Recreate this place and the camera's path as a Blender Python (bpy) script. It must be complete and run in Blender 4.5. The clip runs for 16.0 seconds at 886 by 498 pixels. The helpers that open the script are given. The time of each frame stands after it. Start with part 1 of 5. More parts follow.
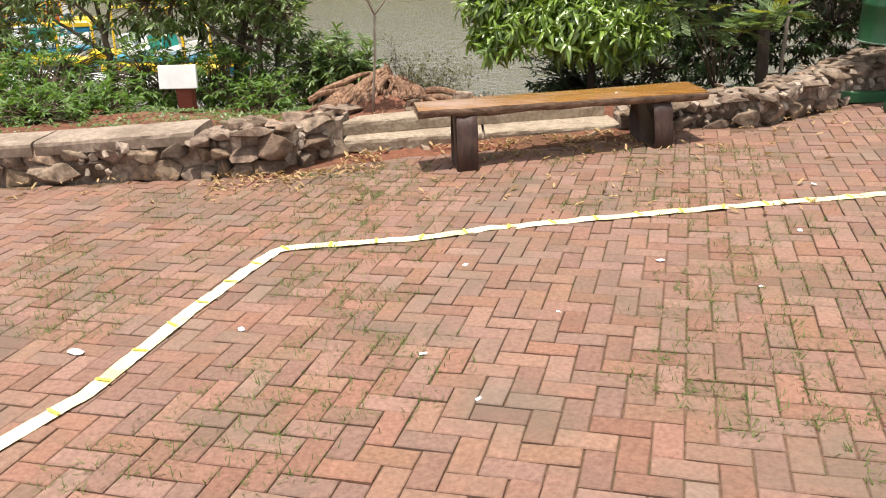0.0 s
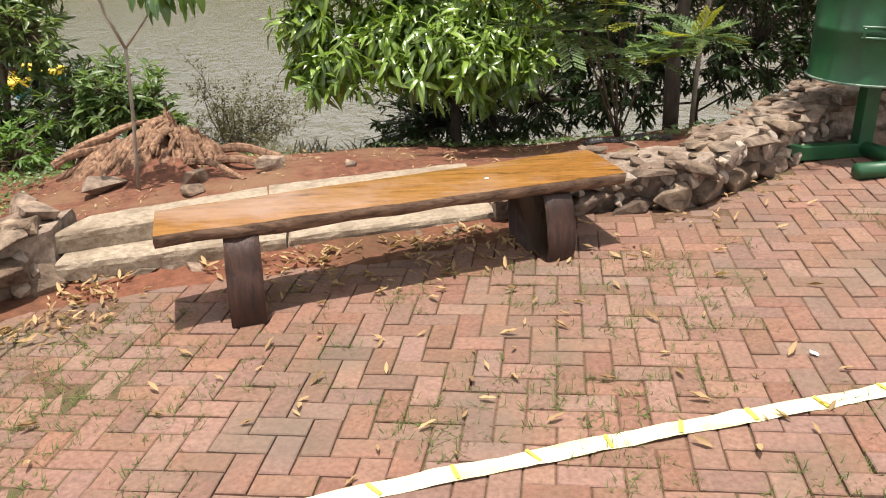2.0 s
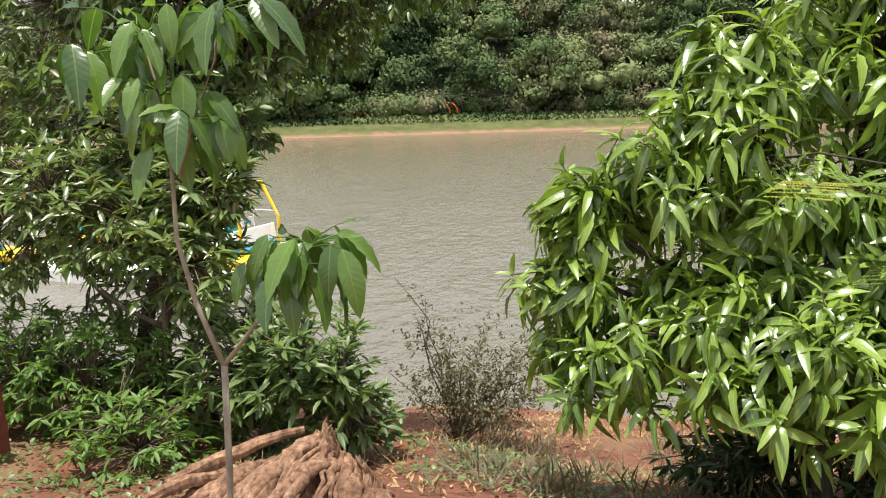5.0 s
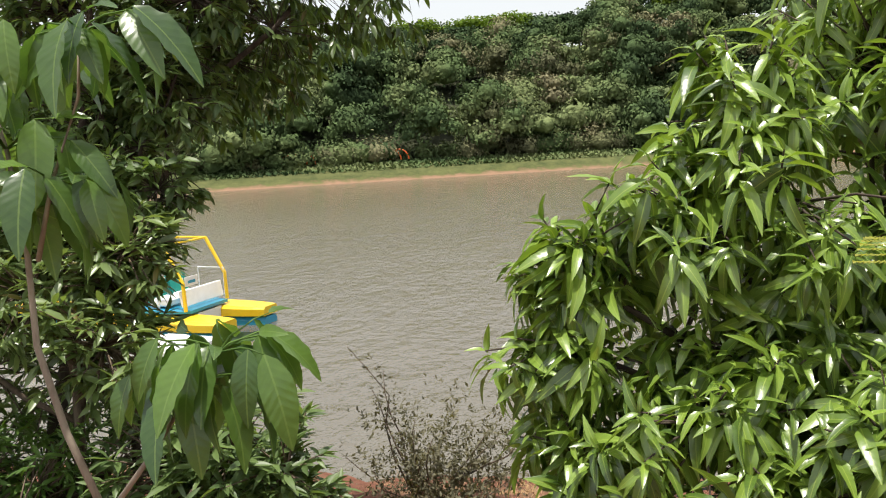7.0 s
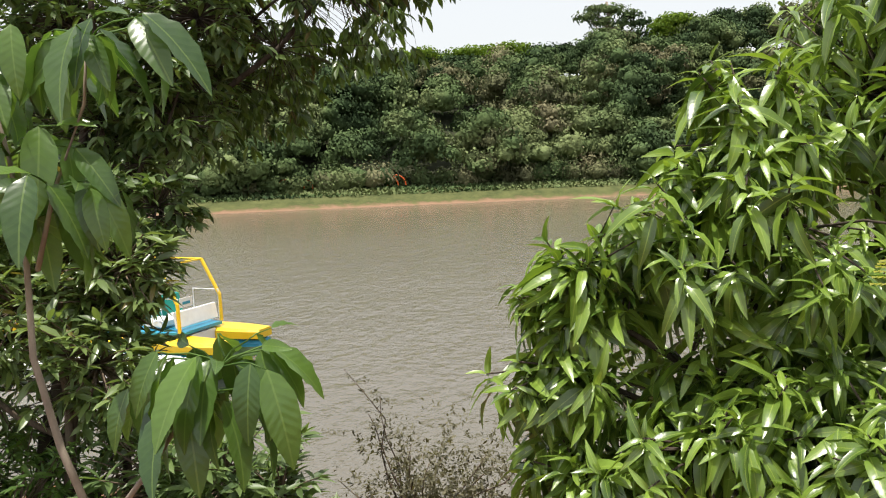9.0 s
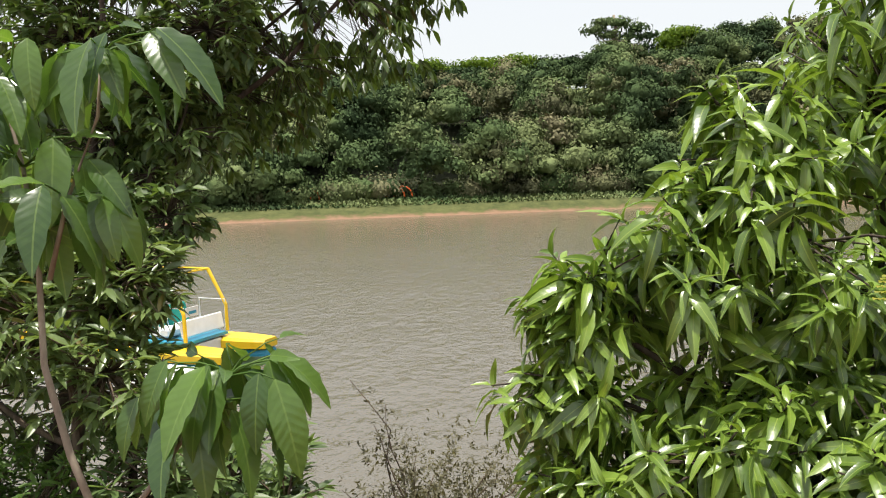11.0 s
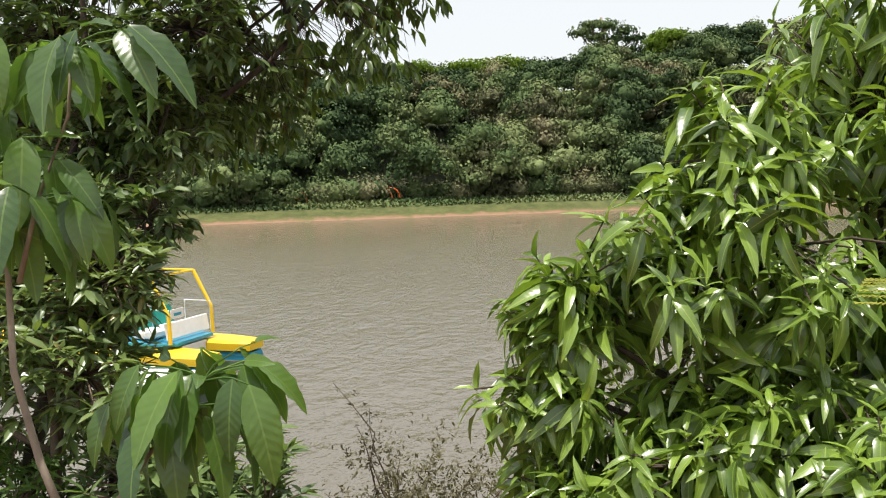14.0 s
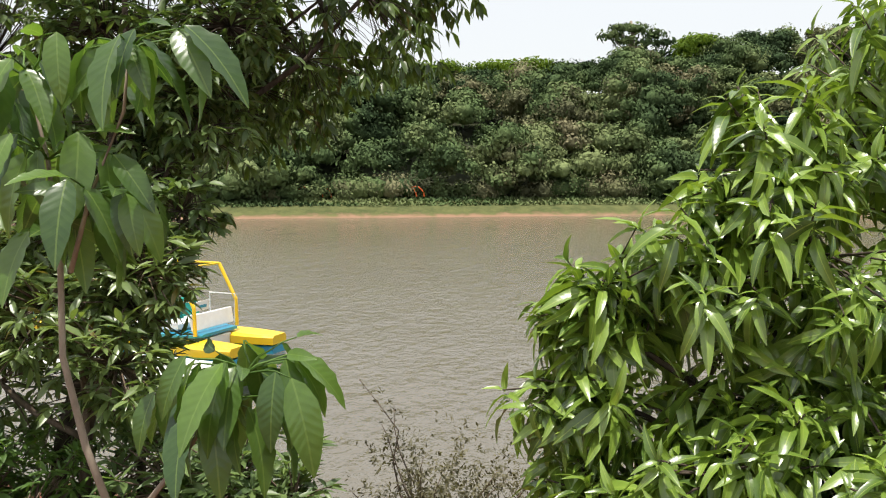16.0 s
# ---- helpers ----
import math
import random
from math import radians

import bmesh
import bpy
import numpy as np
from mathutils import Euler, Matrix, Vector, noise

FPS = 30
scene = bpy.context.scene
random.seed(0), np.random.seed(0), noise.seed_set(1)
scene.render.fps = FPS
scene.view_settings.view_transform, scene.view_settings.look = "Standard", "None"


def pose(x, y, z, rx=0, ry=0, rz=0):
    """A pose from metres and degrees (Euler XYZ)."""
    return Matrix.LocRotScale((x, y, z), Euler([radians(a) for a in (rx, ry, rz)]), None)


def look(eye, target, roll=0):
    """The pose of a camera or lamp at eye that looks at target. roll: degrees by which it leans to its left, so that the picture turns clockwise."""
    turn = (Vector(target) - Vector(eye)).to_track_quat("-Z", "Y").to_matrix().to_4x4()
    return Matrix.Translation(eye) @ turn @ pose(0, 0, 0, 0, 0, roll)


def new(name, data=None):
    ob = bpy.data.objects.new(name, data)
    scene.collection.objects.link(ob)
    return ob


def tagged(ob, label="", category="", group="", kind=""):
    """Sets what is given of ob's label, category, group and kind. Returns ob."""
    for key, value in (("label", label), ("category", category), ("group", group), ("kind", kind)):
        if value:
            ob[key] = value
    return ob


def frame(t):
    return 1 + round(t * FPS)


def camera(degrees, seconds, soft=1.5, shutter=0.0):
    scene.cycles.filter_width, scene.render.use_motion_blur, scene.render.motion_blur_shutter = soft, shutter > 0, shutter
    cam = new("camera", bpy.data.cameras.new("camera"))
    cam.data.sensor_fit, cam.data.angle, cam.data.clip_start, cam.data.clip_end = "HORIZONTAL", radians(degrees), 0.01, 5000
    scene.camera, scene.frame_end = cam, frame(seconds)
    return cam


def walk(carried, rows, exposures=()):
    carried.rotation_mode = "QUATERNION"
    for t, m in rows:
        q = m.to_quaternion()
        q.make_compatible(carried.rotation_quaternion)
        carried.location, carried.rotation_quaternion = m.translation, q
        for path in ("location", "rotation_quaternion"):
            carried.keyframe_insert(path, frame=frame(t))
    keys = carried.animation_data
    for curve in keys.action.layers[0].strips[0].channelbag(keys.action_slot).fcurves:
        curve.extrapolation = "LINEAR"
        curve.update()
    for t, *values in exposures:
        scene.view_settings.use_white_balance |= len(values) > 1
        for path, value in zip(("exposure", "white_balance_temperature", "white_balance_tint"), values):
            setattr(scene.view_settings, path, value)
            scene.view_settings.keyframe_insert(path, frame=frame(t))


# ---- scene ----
cam = camera(55.5, 16.0, soft=1.1)
PATH = [
    (0, (0.355, -0.060, 1.398), (0.246, 1.802, 0.678), -1.01),
    (0.5, (0.323, 0.586, 1.386), (0.212, 2.460, 0.699), -1.22),
    (1, (0.418, 1.123, 1.370), (0.460, 2.986, 0.639), -2.55),
    (1.5, (0.587, 1.736, 1.379), (0.768, 3.584, 0.637), -0.90),
    (2, (0.737, 2.360, 1.411), (0.899, 4.205, 0.658), -0.60),
    (2.5, (0.894, 2.973, 1.450), (0.998, 4.863, 0.804), 0.34),
    (3, (0.909, 3.522, 1.430), (0.840, 5.432, 0.839), 0.86),
    (3.5, (0.905, 4.012, 1.443), (0.703, 5.917, 0.870), -0.40),
    (4, (0.830, 4.552, 1.483), (0.582, 6.473, 0.987), -0.84),
    (4.5, (0.712, 4.845, 1.505), (0.392, 6.778, 1.099), -0.99),
    (5, (0.613, 5.168, 1.511), (0.155, 7.077, 1.130), -1.37),
    (7.5, (0.425, 5.844, 1.481), (0.091, 7.799, 1.228), -3.02),
    (8, (0.406, 5.828, 1.471), (0.080, 7.787, 1.237), -2.72),
    (8.5, (0.411, 5.847, 1.467), (0.078, 7.805, 1.241), -2.32),
    (9, (0.415, 5.848, 1.466), (0.074, 7.806, 1.249), -2.02),
    (9.5, (0.415, 5.850, 1.469), (0.071, 7.808, 1.252), -1.83),
    (10, (0.413, 5.822, 1.470), (0.057, 7.780, 1.263), -1.73),
    (12.5, (0.428, 5.880, 1.466), (0.092, 7.842, 1.282), -1.52),
    (13, (0.430, 5.902, 1.461), (0.122, 7.869, 1.275), -1.51),
    (13.5, (0.429, 5.886, 1.465), (0.119, 7.853, 1.273), -1.51),
    (14, (0.431, 5.860, 1.469), (0.105, 7.824, 1.282), -1.52),
    (14.5, (0.426, 5.869, 1.464), (0.092, 7.833, 1.283), -1.42),
    (15, (0.426, 5.829, 1.464), (0.082, 7.789, 1.272), -1.13),
    (15.5, (0.396, 5.860, 1.472), (0.031, 7.817, 1.275), -0.84),
    (16, (0.398, 5.821, 1.477), (0.020, 7.776, 1.290), -0.04),
]
walk(cam, [(t, look(eye, target, roll)) for t, eye, target, roll in PATH], [(0, 0.46), (3, 0.51), (4, 0.58), (5, 0.51), (7.5, 0.27), (16, 0.29)])

# ---- world, sun, exposure ----
SUN_ELEV, SUN_AZ = 82.0, 200.0
world = bpy.data.worlds.new("world")
scene.world = world
world.use_nodes = True
wt = world.node_tree
sky = wt.nodes.new("ShaderNodeTexSky")
sky.sky_type = "NISHITA"
sky.sun_disc = False
sky.sun_elevation = radians(SUN_ELEV)
sky.sun_rotation = radians(SUN_AZ)
sky.air_density, sky.dust_density, sky.ozone_density = 1.0, 3.0, 1.0
haze = wt.nodes.new("ShaderNodeMixRGB")
haze.inputs[0].default_value = 0.62
haze.inputs[2].default_value = (11.9, 12.0, 11.9, 1)
wt.links.new(sky.outputs[0], haze.inputs[1])
wt.links.new(haze.outputs[0], wt.nodes["Background"].inputs[0])
wt.nodes["Background"].inputs[1].default_value = 0.09
sun_data = bpy.data.lights.new("sun", "SUN")
sun_data.energy, sun_data.angle, sun_data.color = 5.0, radians(0.6), (1.0, 0.95, 0.86)
sun = new("sun", sun_data)
se, sa = radians(SUN_ELEV), radians(SUN_AZ)
sun.matrix_world = look((math.sin(sa) * math.cos(se) * 60, math.cos(sa) * math.cos(se) * 60, math.sin(se) * 60), (0, 0, 0))

# ---- shape helpers ----
WATER_Z = -1.9


def pave_z(x, y):
    return -0.15 + 0.042 * x - 0.010 * y


WALL_LINE = ((-9, 5.55), (-1.2, 5.66), (-0.78, 6.08), (1.4, 6.42), (1.9, 6.58), (2.5, 6.52), (3.25, 7.08), (3.7, 7.45), (9, 7.7))


def wall_y(x):
    return float(np.interp(x, [p[0] for p in WALL_LINE], [p[1] for p in WALL_LINE]))


def shore_shift(x):
    """The far shore runs aslant: nearer on the side of the boats."""
    return min(12.0, max(-32.0, 3.6 + 0.34 * x))


def ground_z(x, y):
    """Height of the natural ground, bed of the lake and far hill included."""
    if y > 22:
        y -= shore_shift(x) * min(1.0, (y - 22) / 12)
    far = float(np.interp(y, (5, 7.4, 8.2, 9.0, 10.4, 13.0, 14, 20, 58, 64, 66, 67.2, 73.5, 81.5, 110, 160, 400),
                          (-0.12, -0.12, -0.22, -0.45, -0.92, -1.72, -2.02, -4, -4, -2.4, -1.75, -1.25, -0.7, 1.4, 9.6, 11.5, 14)))
    if y < 9.5:
        far += float(np.interp(x, (-3, -1.0, 0.2, 2.5, 4), (-0.20, -0.14, 0.0, 0.10, 0.16))) * min(1, (9.5 - y) / 1.5)
    if y > 64:
        far += (0.25 if y < 70 else 0.7) * noise.noise((x * 0.06, y * 0.06, 3)) + max(0.0, min(1.0, (y - 78) / 30)) * 0.11 * max(0.0, min(30.0, x + 12))
    elif y > 7:
        far += 0.10 * noise.noise((x * 0.9, y * 0.9, 1)) + 0.03 * noise.noise((x * 4, y * 4, 5))
        far += 0.20 * math.exp(-((x + 0.65) ** 2 / 0.35 + (y - 8.15) ** 2 / 0.20))
    if y < wall_y(x) + (0.48 if -0.85 < x < 1.5 else 0.12):
        far = pave_z(x, y) - 0.09
    return far


class Geo:
    """Collects vertices and faces for one mesh."""

    def __init__(self):
        self.v, self.f = [], []

    def add(self, verts, faces, m=None):
        n = len(self.v)
        self.v += [tuple(m @ Vector(p)) if m else tuple(p) for p in verts]
        self.f += [tuple(i + n for i in q) for q in faces]
        return self

    def box(self, size, m=None, bevel=0.0):
        x, y, z = (s / 2 for s in size)
        b = min(bevel, x * 0.9, y * 0.9, z * 0.9)
        if b <= 0:
            vs = [(sx * x, sy * y, sz * z) for sz in (-1, 1) for sx, sy in ((-1, -1), (1, -1), (1, 1), (-1, 1))]
            fs = [(3, 2, 1, 0), (4, 5, 6, 7), (0, 1, 5, 4), (1, 2, 6, 5), (2, 3, 7, 6), (3, 0, 4, 7)]
            return self.add(vs, fs, m)
        ring = lambda a, c, h: [(-a, -c, h), (a, -c, h), (a, c, h), (-a, c, h)]
        vs = ring(x - b, y - b, -z) + ring(x, y, -z + b) + ring(x, y, z - b) + ring(x - b, y - b, z)
        fs = [(3, 2, 1, 0), (12, 13, 14, 15)]
        for k in range(3):
            for i in range(4):
                j = (i + 1) % 4
                fs.append((4 * k + i, 4 * k + j, 4 * k + 4 + j, 4 * k + 4 + i))
        return self.add(vs, fs, m)

    def tube(self, pts, radii, sides=8, wobble=0.0, seed=0.0):
        n, vs, fs = len(pts), [], []
        up = Vector((0.31, 0.17, 0.93))
        for i, p in enumerate(pts):
            p = Vector(p)
            d = (Vector(pts[min(i + 1, n - 1)]) - Vector(pts[max(i - 1, 0)])).normalized()
            a = d.cross(up if abs(d.dot(up)) < 0.95 else Vector((1, 0, 0))).normalized()
            c = d.cross(a)
            for k in range(sides):
                t = 2 * math.pi * k / sides
                r = radii[i] * (1 + wobble * noise.noise((i * 0.7 + seed, math.cos(t) * 1.7, math.sin(t) * 1.7)))
                vs.append(tuple(p + (a * math.cos(t) + c * math.sin(t)) * r))
        for i in range(n - 1):
            for k in range(sides):
                j = (k + 1) % sides
                fs.append((i * sides + k, i * sides + j, (i + 1) * sides + j, (i + 1) * sides + k))
        fs += [tuple(reversed(range(sides))), tuple(range((n - 1) * sides, n * sides))]
        return self.add(vs, fs)

    def mesh(self, name, mat, smooth=False):
        me = bpy.data.meshes.new(name)
        me.from_pydata(self.v, [], self.f)
        me.materials.append(mat)
        if smooth:
            me.polygons.foreach_set("use_smooth", [True] * len(me.polygons))
        me.update()
        return me


def part(name, geo, mat, parent=None, label="", smooth=False):
    ob = new(name, geo.mesh(name, mat, smooth))
    if parent:
        ob.parent = parent
    return tagged(ob, label)


def thing(name, at, label, category, group="", turn=0.0):
    ob = new(name)
    ob.empty_display_size = 0.1
    ob.matrix_world = pose(*at, 0, 0, turn)
    return tagged(ob, label, category, group)


def bulk(name, verts, faces, mat, parent=None, smooth=True, shape=None):
    """One mesh from arrays: verts (N, 3), faces (M, 4)."""
    me = bpy.data.meshes.new(name)
    nv, nf, k = len(verts), len(faces), faces.shape[1]
    me.vertices.add(nv)
    me.vertices.foreach_set("co", np.asarray(verts, dtype=np.float32).ravel())
    me.loops.add(nf * k)
    me.loops.foreach_set("vertex_index", faces.astype(np.int32).ravel())
    me.polygons.add(nf)
    me.polygons.foreach_set("loop_start", np.arange(0, nf * k, k, dtype=np.int32))
    me.polygons.foreach_set("use_smooth", np.full(nf, smooth))
    me.materials.append(mat)
    if shape is not None:
        flat = np.tile(shape[0][:, :2], (nv // len(shape[0]), 1))
        me.uv_layers.new(name="leaf").data.foreach_set("uv", flat[faces.ravel()].astype(np.float32).ravel())
    me.update(calc_edges=True)
    me.validate()
    ob = new(name, me)
    if parent:
        ob.parent = parent
    return ob


def leaf_shape(width=0.28, droop=0.25, fold=0.12, rows=5, tip=1.4, wave=0.0, blunt=0.75):
    """A leaf of length 1 along +y, its upper side to +z: vertices and quads."""
    vs, fs = [], []
    for i in range(rows + 1):
        s = i / rows
        w = width / 2 * (math.sin(math.pi * s ** 0.85) ** blunt if 0 < s < 1 else 0.04) * (1 - 0.25 * s * (tip - 1))
        z = -droop * s * s
        wv = wave * math.sin(i * 2.4)
        vs += [(-w, s, z + fold * w * 4 + wv * w), (0, s, z), (w, s, z + fold * w * 4 - wv * w)]
    for i in range(rows):
        a = 3 * i
        fs += [(a, a + 1, a + 4, a + 3), (a + 1, a + 2, a + 5, a + 4)]
    return np.array(vs), np.array(fs)


BLADE = (np.array(((-0.05, 0, 0), (0.05, 0, 0), (0.02, 1, -0.25), (-0.02, 1, -0.25))), np.array(((0, 1, 2, 3),)))
KITE = (np.array(((0, 0, 0), (0.30, 0.55, 0.05), (0, 1, -0.12), (-0.30, 0.55, 0.05))), np.array(((0, 1, 2, 3),)))


def scatter(shape, pos, way, size, up=None, spin=0.5):
    """Copies of a shape with its y axis along way and z near up. Returns verts, faces."""
    tv, tf = shape
    pos, way = np.asarray(pos, float), np.asarray(way, float)
    n = len(pos)
    y = way / np.linalg.norm(way, axis=1, keepdims=True)
    u = np.tile((0.0, 0.0, 1.0), (n, 1)) if up is None else np.asarray(up, float)
    u = u + np.random.normal(0, spin, (n, 3))
    x = np.cross(y, u)
    x /= np.linalg.norm(x, axis=1, keepdims=True) + 1e-9
    z = np.cross(x, y)
    frames = np.stack([x, y, z], axis=1) * np.asarray(size, float).reshape(n, 1, 1)
    verts = np.einsum("vk,nkd->nvd", tv, frames) + pos[:, None, :]
    faces = tf[None] + (np.arange(n) * len(tv))[:, None, None]
    return verts.reshape(-1, 3), faces.reshape(-1, tf.shape[1])


def merge(*pieces):
    vs, fs, n = [], [], 0
    for v, f in pieces:
        vs.append(v), fs.append(f + n)
        n += len(v)
    return np.concatenate(vs), np.concatenate(fs)


def shell(rng, centre, radii, count, low=-0.8, depth=0.35):
    """Points spread through the outer shell of an ellipsoid, and the ways outwards."""
    d = rng.normal(size=(count * 3, 3))
    d /= np.linalg.norm(d, axis=1, keepdims=True)
    d = d[d[:, 2] > low][:count]
    r = 1 - depth * rng.random(len(d)) ** 1.5
    bump = 1 + 0.16 * np.sin(d[:, 0] * 5 + centre[0] * 3) * np.sin(d[:, 1] * 4 + 1) + 0.12 * np.sin(d[:, 2] * 7 + centre[1])
    return np.array(centre) + d * np.array(radii) * (r * bump)[:, None], d


def bent(a, b, sag=0.1, n=5, seed=0):
    a, b = Vector(a), Vector(b)
    out = []
    for i in range(n + 1):
        s = i / n
        p = a.lerp(b, s)
        k = math.sin(math.pi * s) * (b - a).length
        out.append(p + Vector((noise.noise((seed, s * 2, 0)) * sag, noise.noise((seed, s * 2, 9)) * sag, noise.noise((seed, s * 2, 4)) * sag + sag * 0.5)) * k)
    return out


def lerp_r(r0, r1, n):
    return [r0 + (r1 - r0) * i / n for i in range(n + 1)]


# ---- materials ----
def material(name, rough=0.8, metal=0.0, spec=0.5):
    m = bpy.data.materials.new(name)
    m.use_nodes = True
    b = m.node_tree.nodes["Principled BSDF"]
    b.inputs["Roughness"].default_value, b.inputs["Metallic"].default_value = rough, metal
    b.inputs["Specular IOR Level"].default_value = spec
    return m, m.node_tree.nodes, m.node_tree.links, b


def ramp(nodes, stops):
    r = nodes.new("ShaderNodeValToRGB")
    while len(r.color_ramp.elements) < len(stops):
        r.color_ramp.elements.new(0.5)
    for e, (p, c) in zip(r.color_ramp.elements, stops):
        e.position, e.color = p, (*c, 1)
    return r


def noise_node(nodes, links, scale, detail=6, rough=0.6, coords="Object", stretch=None):
    n = nodes.new("ShaderNodeTexNoise")
    n.inputs["Scale"].default_value, n.inputs["Detail"].default_value, n.inputs["Roughness"].default_value = scale, detail, rough
    if coords == "World":
        src = nodes.new("ShaderNodeNewGeometry").outputs["Position"]
    else:
        src = nodes.new("ShaderNodeTexCoord").outputs[coords]
    if stretch:
        mp = nodes.new("ShaderNodeMapping")
        mp.inputs["Scale"].default_value = stretch
        links.new(src, mp.inputs[0])
        src = mp.outputs[0]
    links.new(src, n.inputs["Vector"])
    return n


def mix(nodes, links, fac, a, b, mode="MIX"):
    m = nodes.new("ShaderNodeMixRGB")
    m.blend_type = mode
    for s, v in ((m.inputs[0], fac), (m.inputs[1], a), (m.inputs[2], b)):
        if isinstance(v, (int, float)):
            s.default_value = v
        elif isinstance(v, tuple):
            s.default_value = (*v, 1)
        else:
            links.new(v, s)
    return m.outputs[0]


def bump(nodes, links, b, height, strength=0.4, distance=0.01):
    n = nodes.new("ShaderNodeBump")
    n.inputs["Strength"].default_value, n.inputs["Distance"].default_value = strength, distance
    links.new(height, n.inputs["Height"])
    links.new(n.outputs[0], b.inputs["Normal"])


def surface(name, dark, light, scale, rough=0.85, stain=None, stain_scale=1.5, stain_amount=0.5, relief=0.5, distance=0.006,
            stretch=None, coords="World", random="", spec=0.3, metal=0.0, vary=1.0):
    """Two-scale surface: fine grain between two colours, larger stains, relief; random: 'Object' or 'Island' shifts its tone piece by piece."""
    m, nd, lk, b = material(name, rough, metal, spec)
    g = noise_node(nd, lk, scale, 8, 0.65, coords, stretch)
    r = ramp(nd, ((0.3, dark), (0.7, light)))
    lk.new(g.outputs[0], r.inputs[0])
    col = r.outputs[0]
    if stain:
        s = noise_node(nd, lk, stain_scale, 5, 0.6, coords)
        sr = ramp(nd, ((0.46, (0, 0, 0)), (0.66, (stain_amount,) * 3)))
        lk.new(s.outputs[0], sr.inputs[0])
        col = mix(nd, lk, sr.outputs[0], col, stain)
    if random:
        rnd = nd.new("ShaderNodeObjectInfo").outputs["Random"] if random == "Object" else nd.new("ShaderNodeNewGeometry").outputs["Random Per Island"]
        hsv = nd.new("ShaderNodeHueSaturation")
        for key, lo, hi in (("Value", 1 - 0.16 * vary, 1 + 0.14 * vary), ("Hue", 0.495, 0.507), ("Saturation", 0.86, 1.06)):
            mr = nd.new("ShaderNodeMapRange")
            mr.inputs[3].default_value, mr.inputs[4].default_value = lo, hi
            src = rnd
            if key != "Value":
                w = nd.new("ShaderNodeMath")
                w.operation = "FRACT"
                mu = nd.new("ShaderNodeMath")
                mu.operation = "MULTIPLY"
                mu.inputs[1].default_value = 17.3 if key == "Hue" else 7.7
                lk.new(rnd, mu.inputs[0]), lk.new(mu.outputs[0], w.inputs[0])
                src = w.outputs[0]
            lk.new(src, mr.inputs[0])
            lk.new(mr.outputs[0], hsv.inputs[key])
        lk.new(col, hsv.inputs["Color"])
        col = hsv.outputs[0]
    lk.new(col, b.inputs["Base Color"])
    bump(nd, lk, b, g.outputs[0], relief, distance)
    return m


def leaf_material(name, dark, light, rough=0.45, through_light=0.35, spec=0.5, dry=None, dry_share=0.06, veins=0.0):
    m, nd, lk, b = material(name, rough, 0, spec)
    rnd = nd.new("ShaderNodeNewGeometry").outputs["Random Per Island"]
    stops = [(0.0, dark), (0.85, light)]
    r = ramp(nd, stops)
    lk.new(rnd, r.inputs[0])
    col = r.outputs[0]
    g = noise_node(nd, lk, 30, 4, 0.6, "World")
    col = mix(nd, lk, 0.35, col, mix(nd, lk, g.outputs[0], (dark[0] * 0.7, dark[1] * 0.7, dark[2] * 0.7), light), "MIX")
    if dry:
        st = nd.new("ShaderNodeMath")
        st.operation = "GREATER_THAN"
        st.inputs[1].default_value = 1 - dry_share
        lk.new(rnd, st.inputs[0])
        col = mix(nd, lk, st.outputs[0], col, dry)
    if veins:
        uv = nd.new("ShaderNodeSeparateXYZ")
        lk.new(nd.new("ShaderNodeTexCoord").outputs["UV"], uv.inputs[0])

        def calc(op, a, c=0.0):
            n = nd.new("ShaderNodeMath")
            n.operation = op
            for s, q in ((n.inputs[0], a), (n.inputs[1], c)):
                if isinstance(q, (int, float)):
                    s.default_value = q
                else:
                    lk.new(q, s)
            return n.outputs[0]

        side = calc("ABSOLUTE", uv.outputs[0])
        wave = calc("SINE", calc("MULTIPLY", calc("SUBTRACT", uv.outputs[1], calc("MULTIPLY", side, 0.9)), 62.0))
        rib = calc("LESS_THAN", side, 0.010)
        lines = calc("MULTIPLY", calc("GREATER_THAN", wave, 0.9), 0.04)
        col = mix(nd, lk, calc("MAXIMUM", calc("MULTIPLY", rib, 0.45), lines), col, (light[0] * 1.5, light[1] * 1.25, light[2] * 1.8))
        bump(nd, lk, b, wave, veins, 0.004)
    lk.new(col, b.inputs["Base Color"])
    t = nd.new("ShaderNodeBsdfTranslucent")
    lk.new(mix(nd, lk, 1.0, col, (1.4, 1.4, 0.65), "MULTIPLY"), t.inputs[0])
    ms = nd.new("ShaderNodeMixShader")
    ms.inputs[0].default_value = through_light
    lk.new(b.outputs[0], ms.inputs[1]), lk.new(t.outputs[0], ms.inputs[2])
    lk.new(ms.outputs[0], nd["Material Output"].inputs[0])
    return m


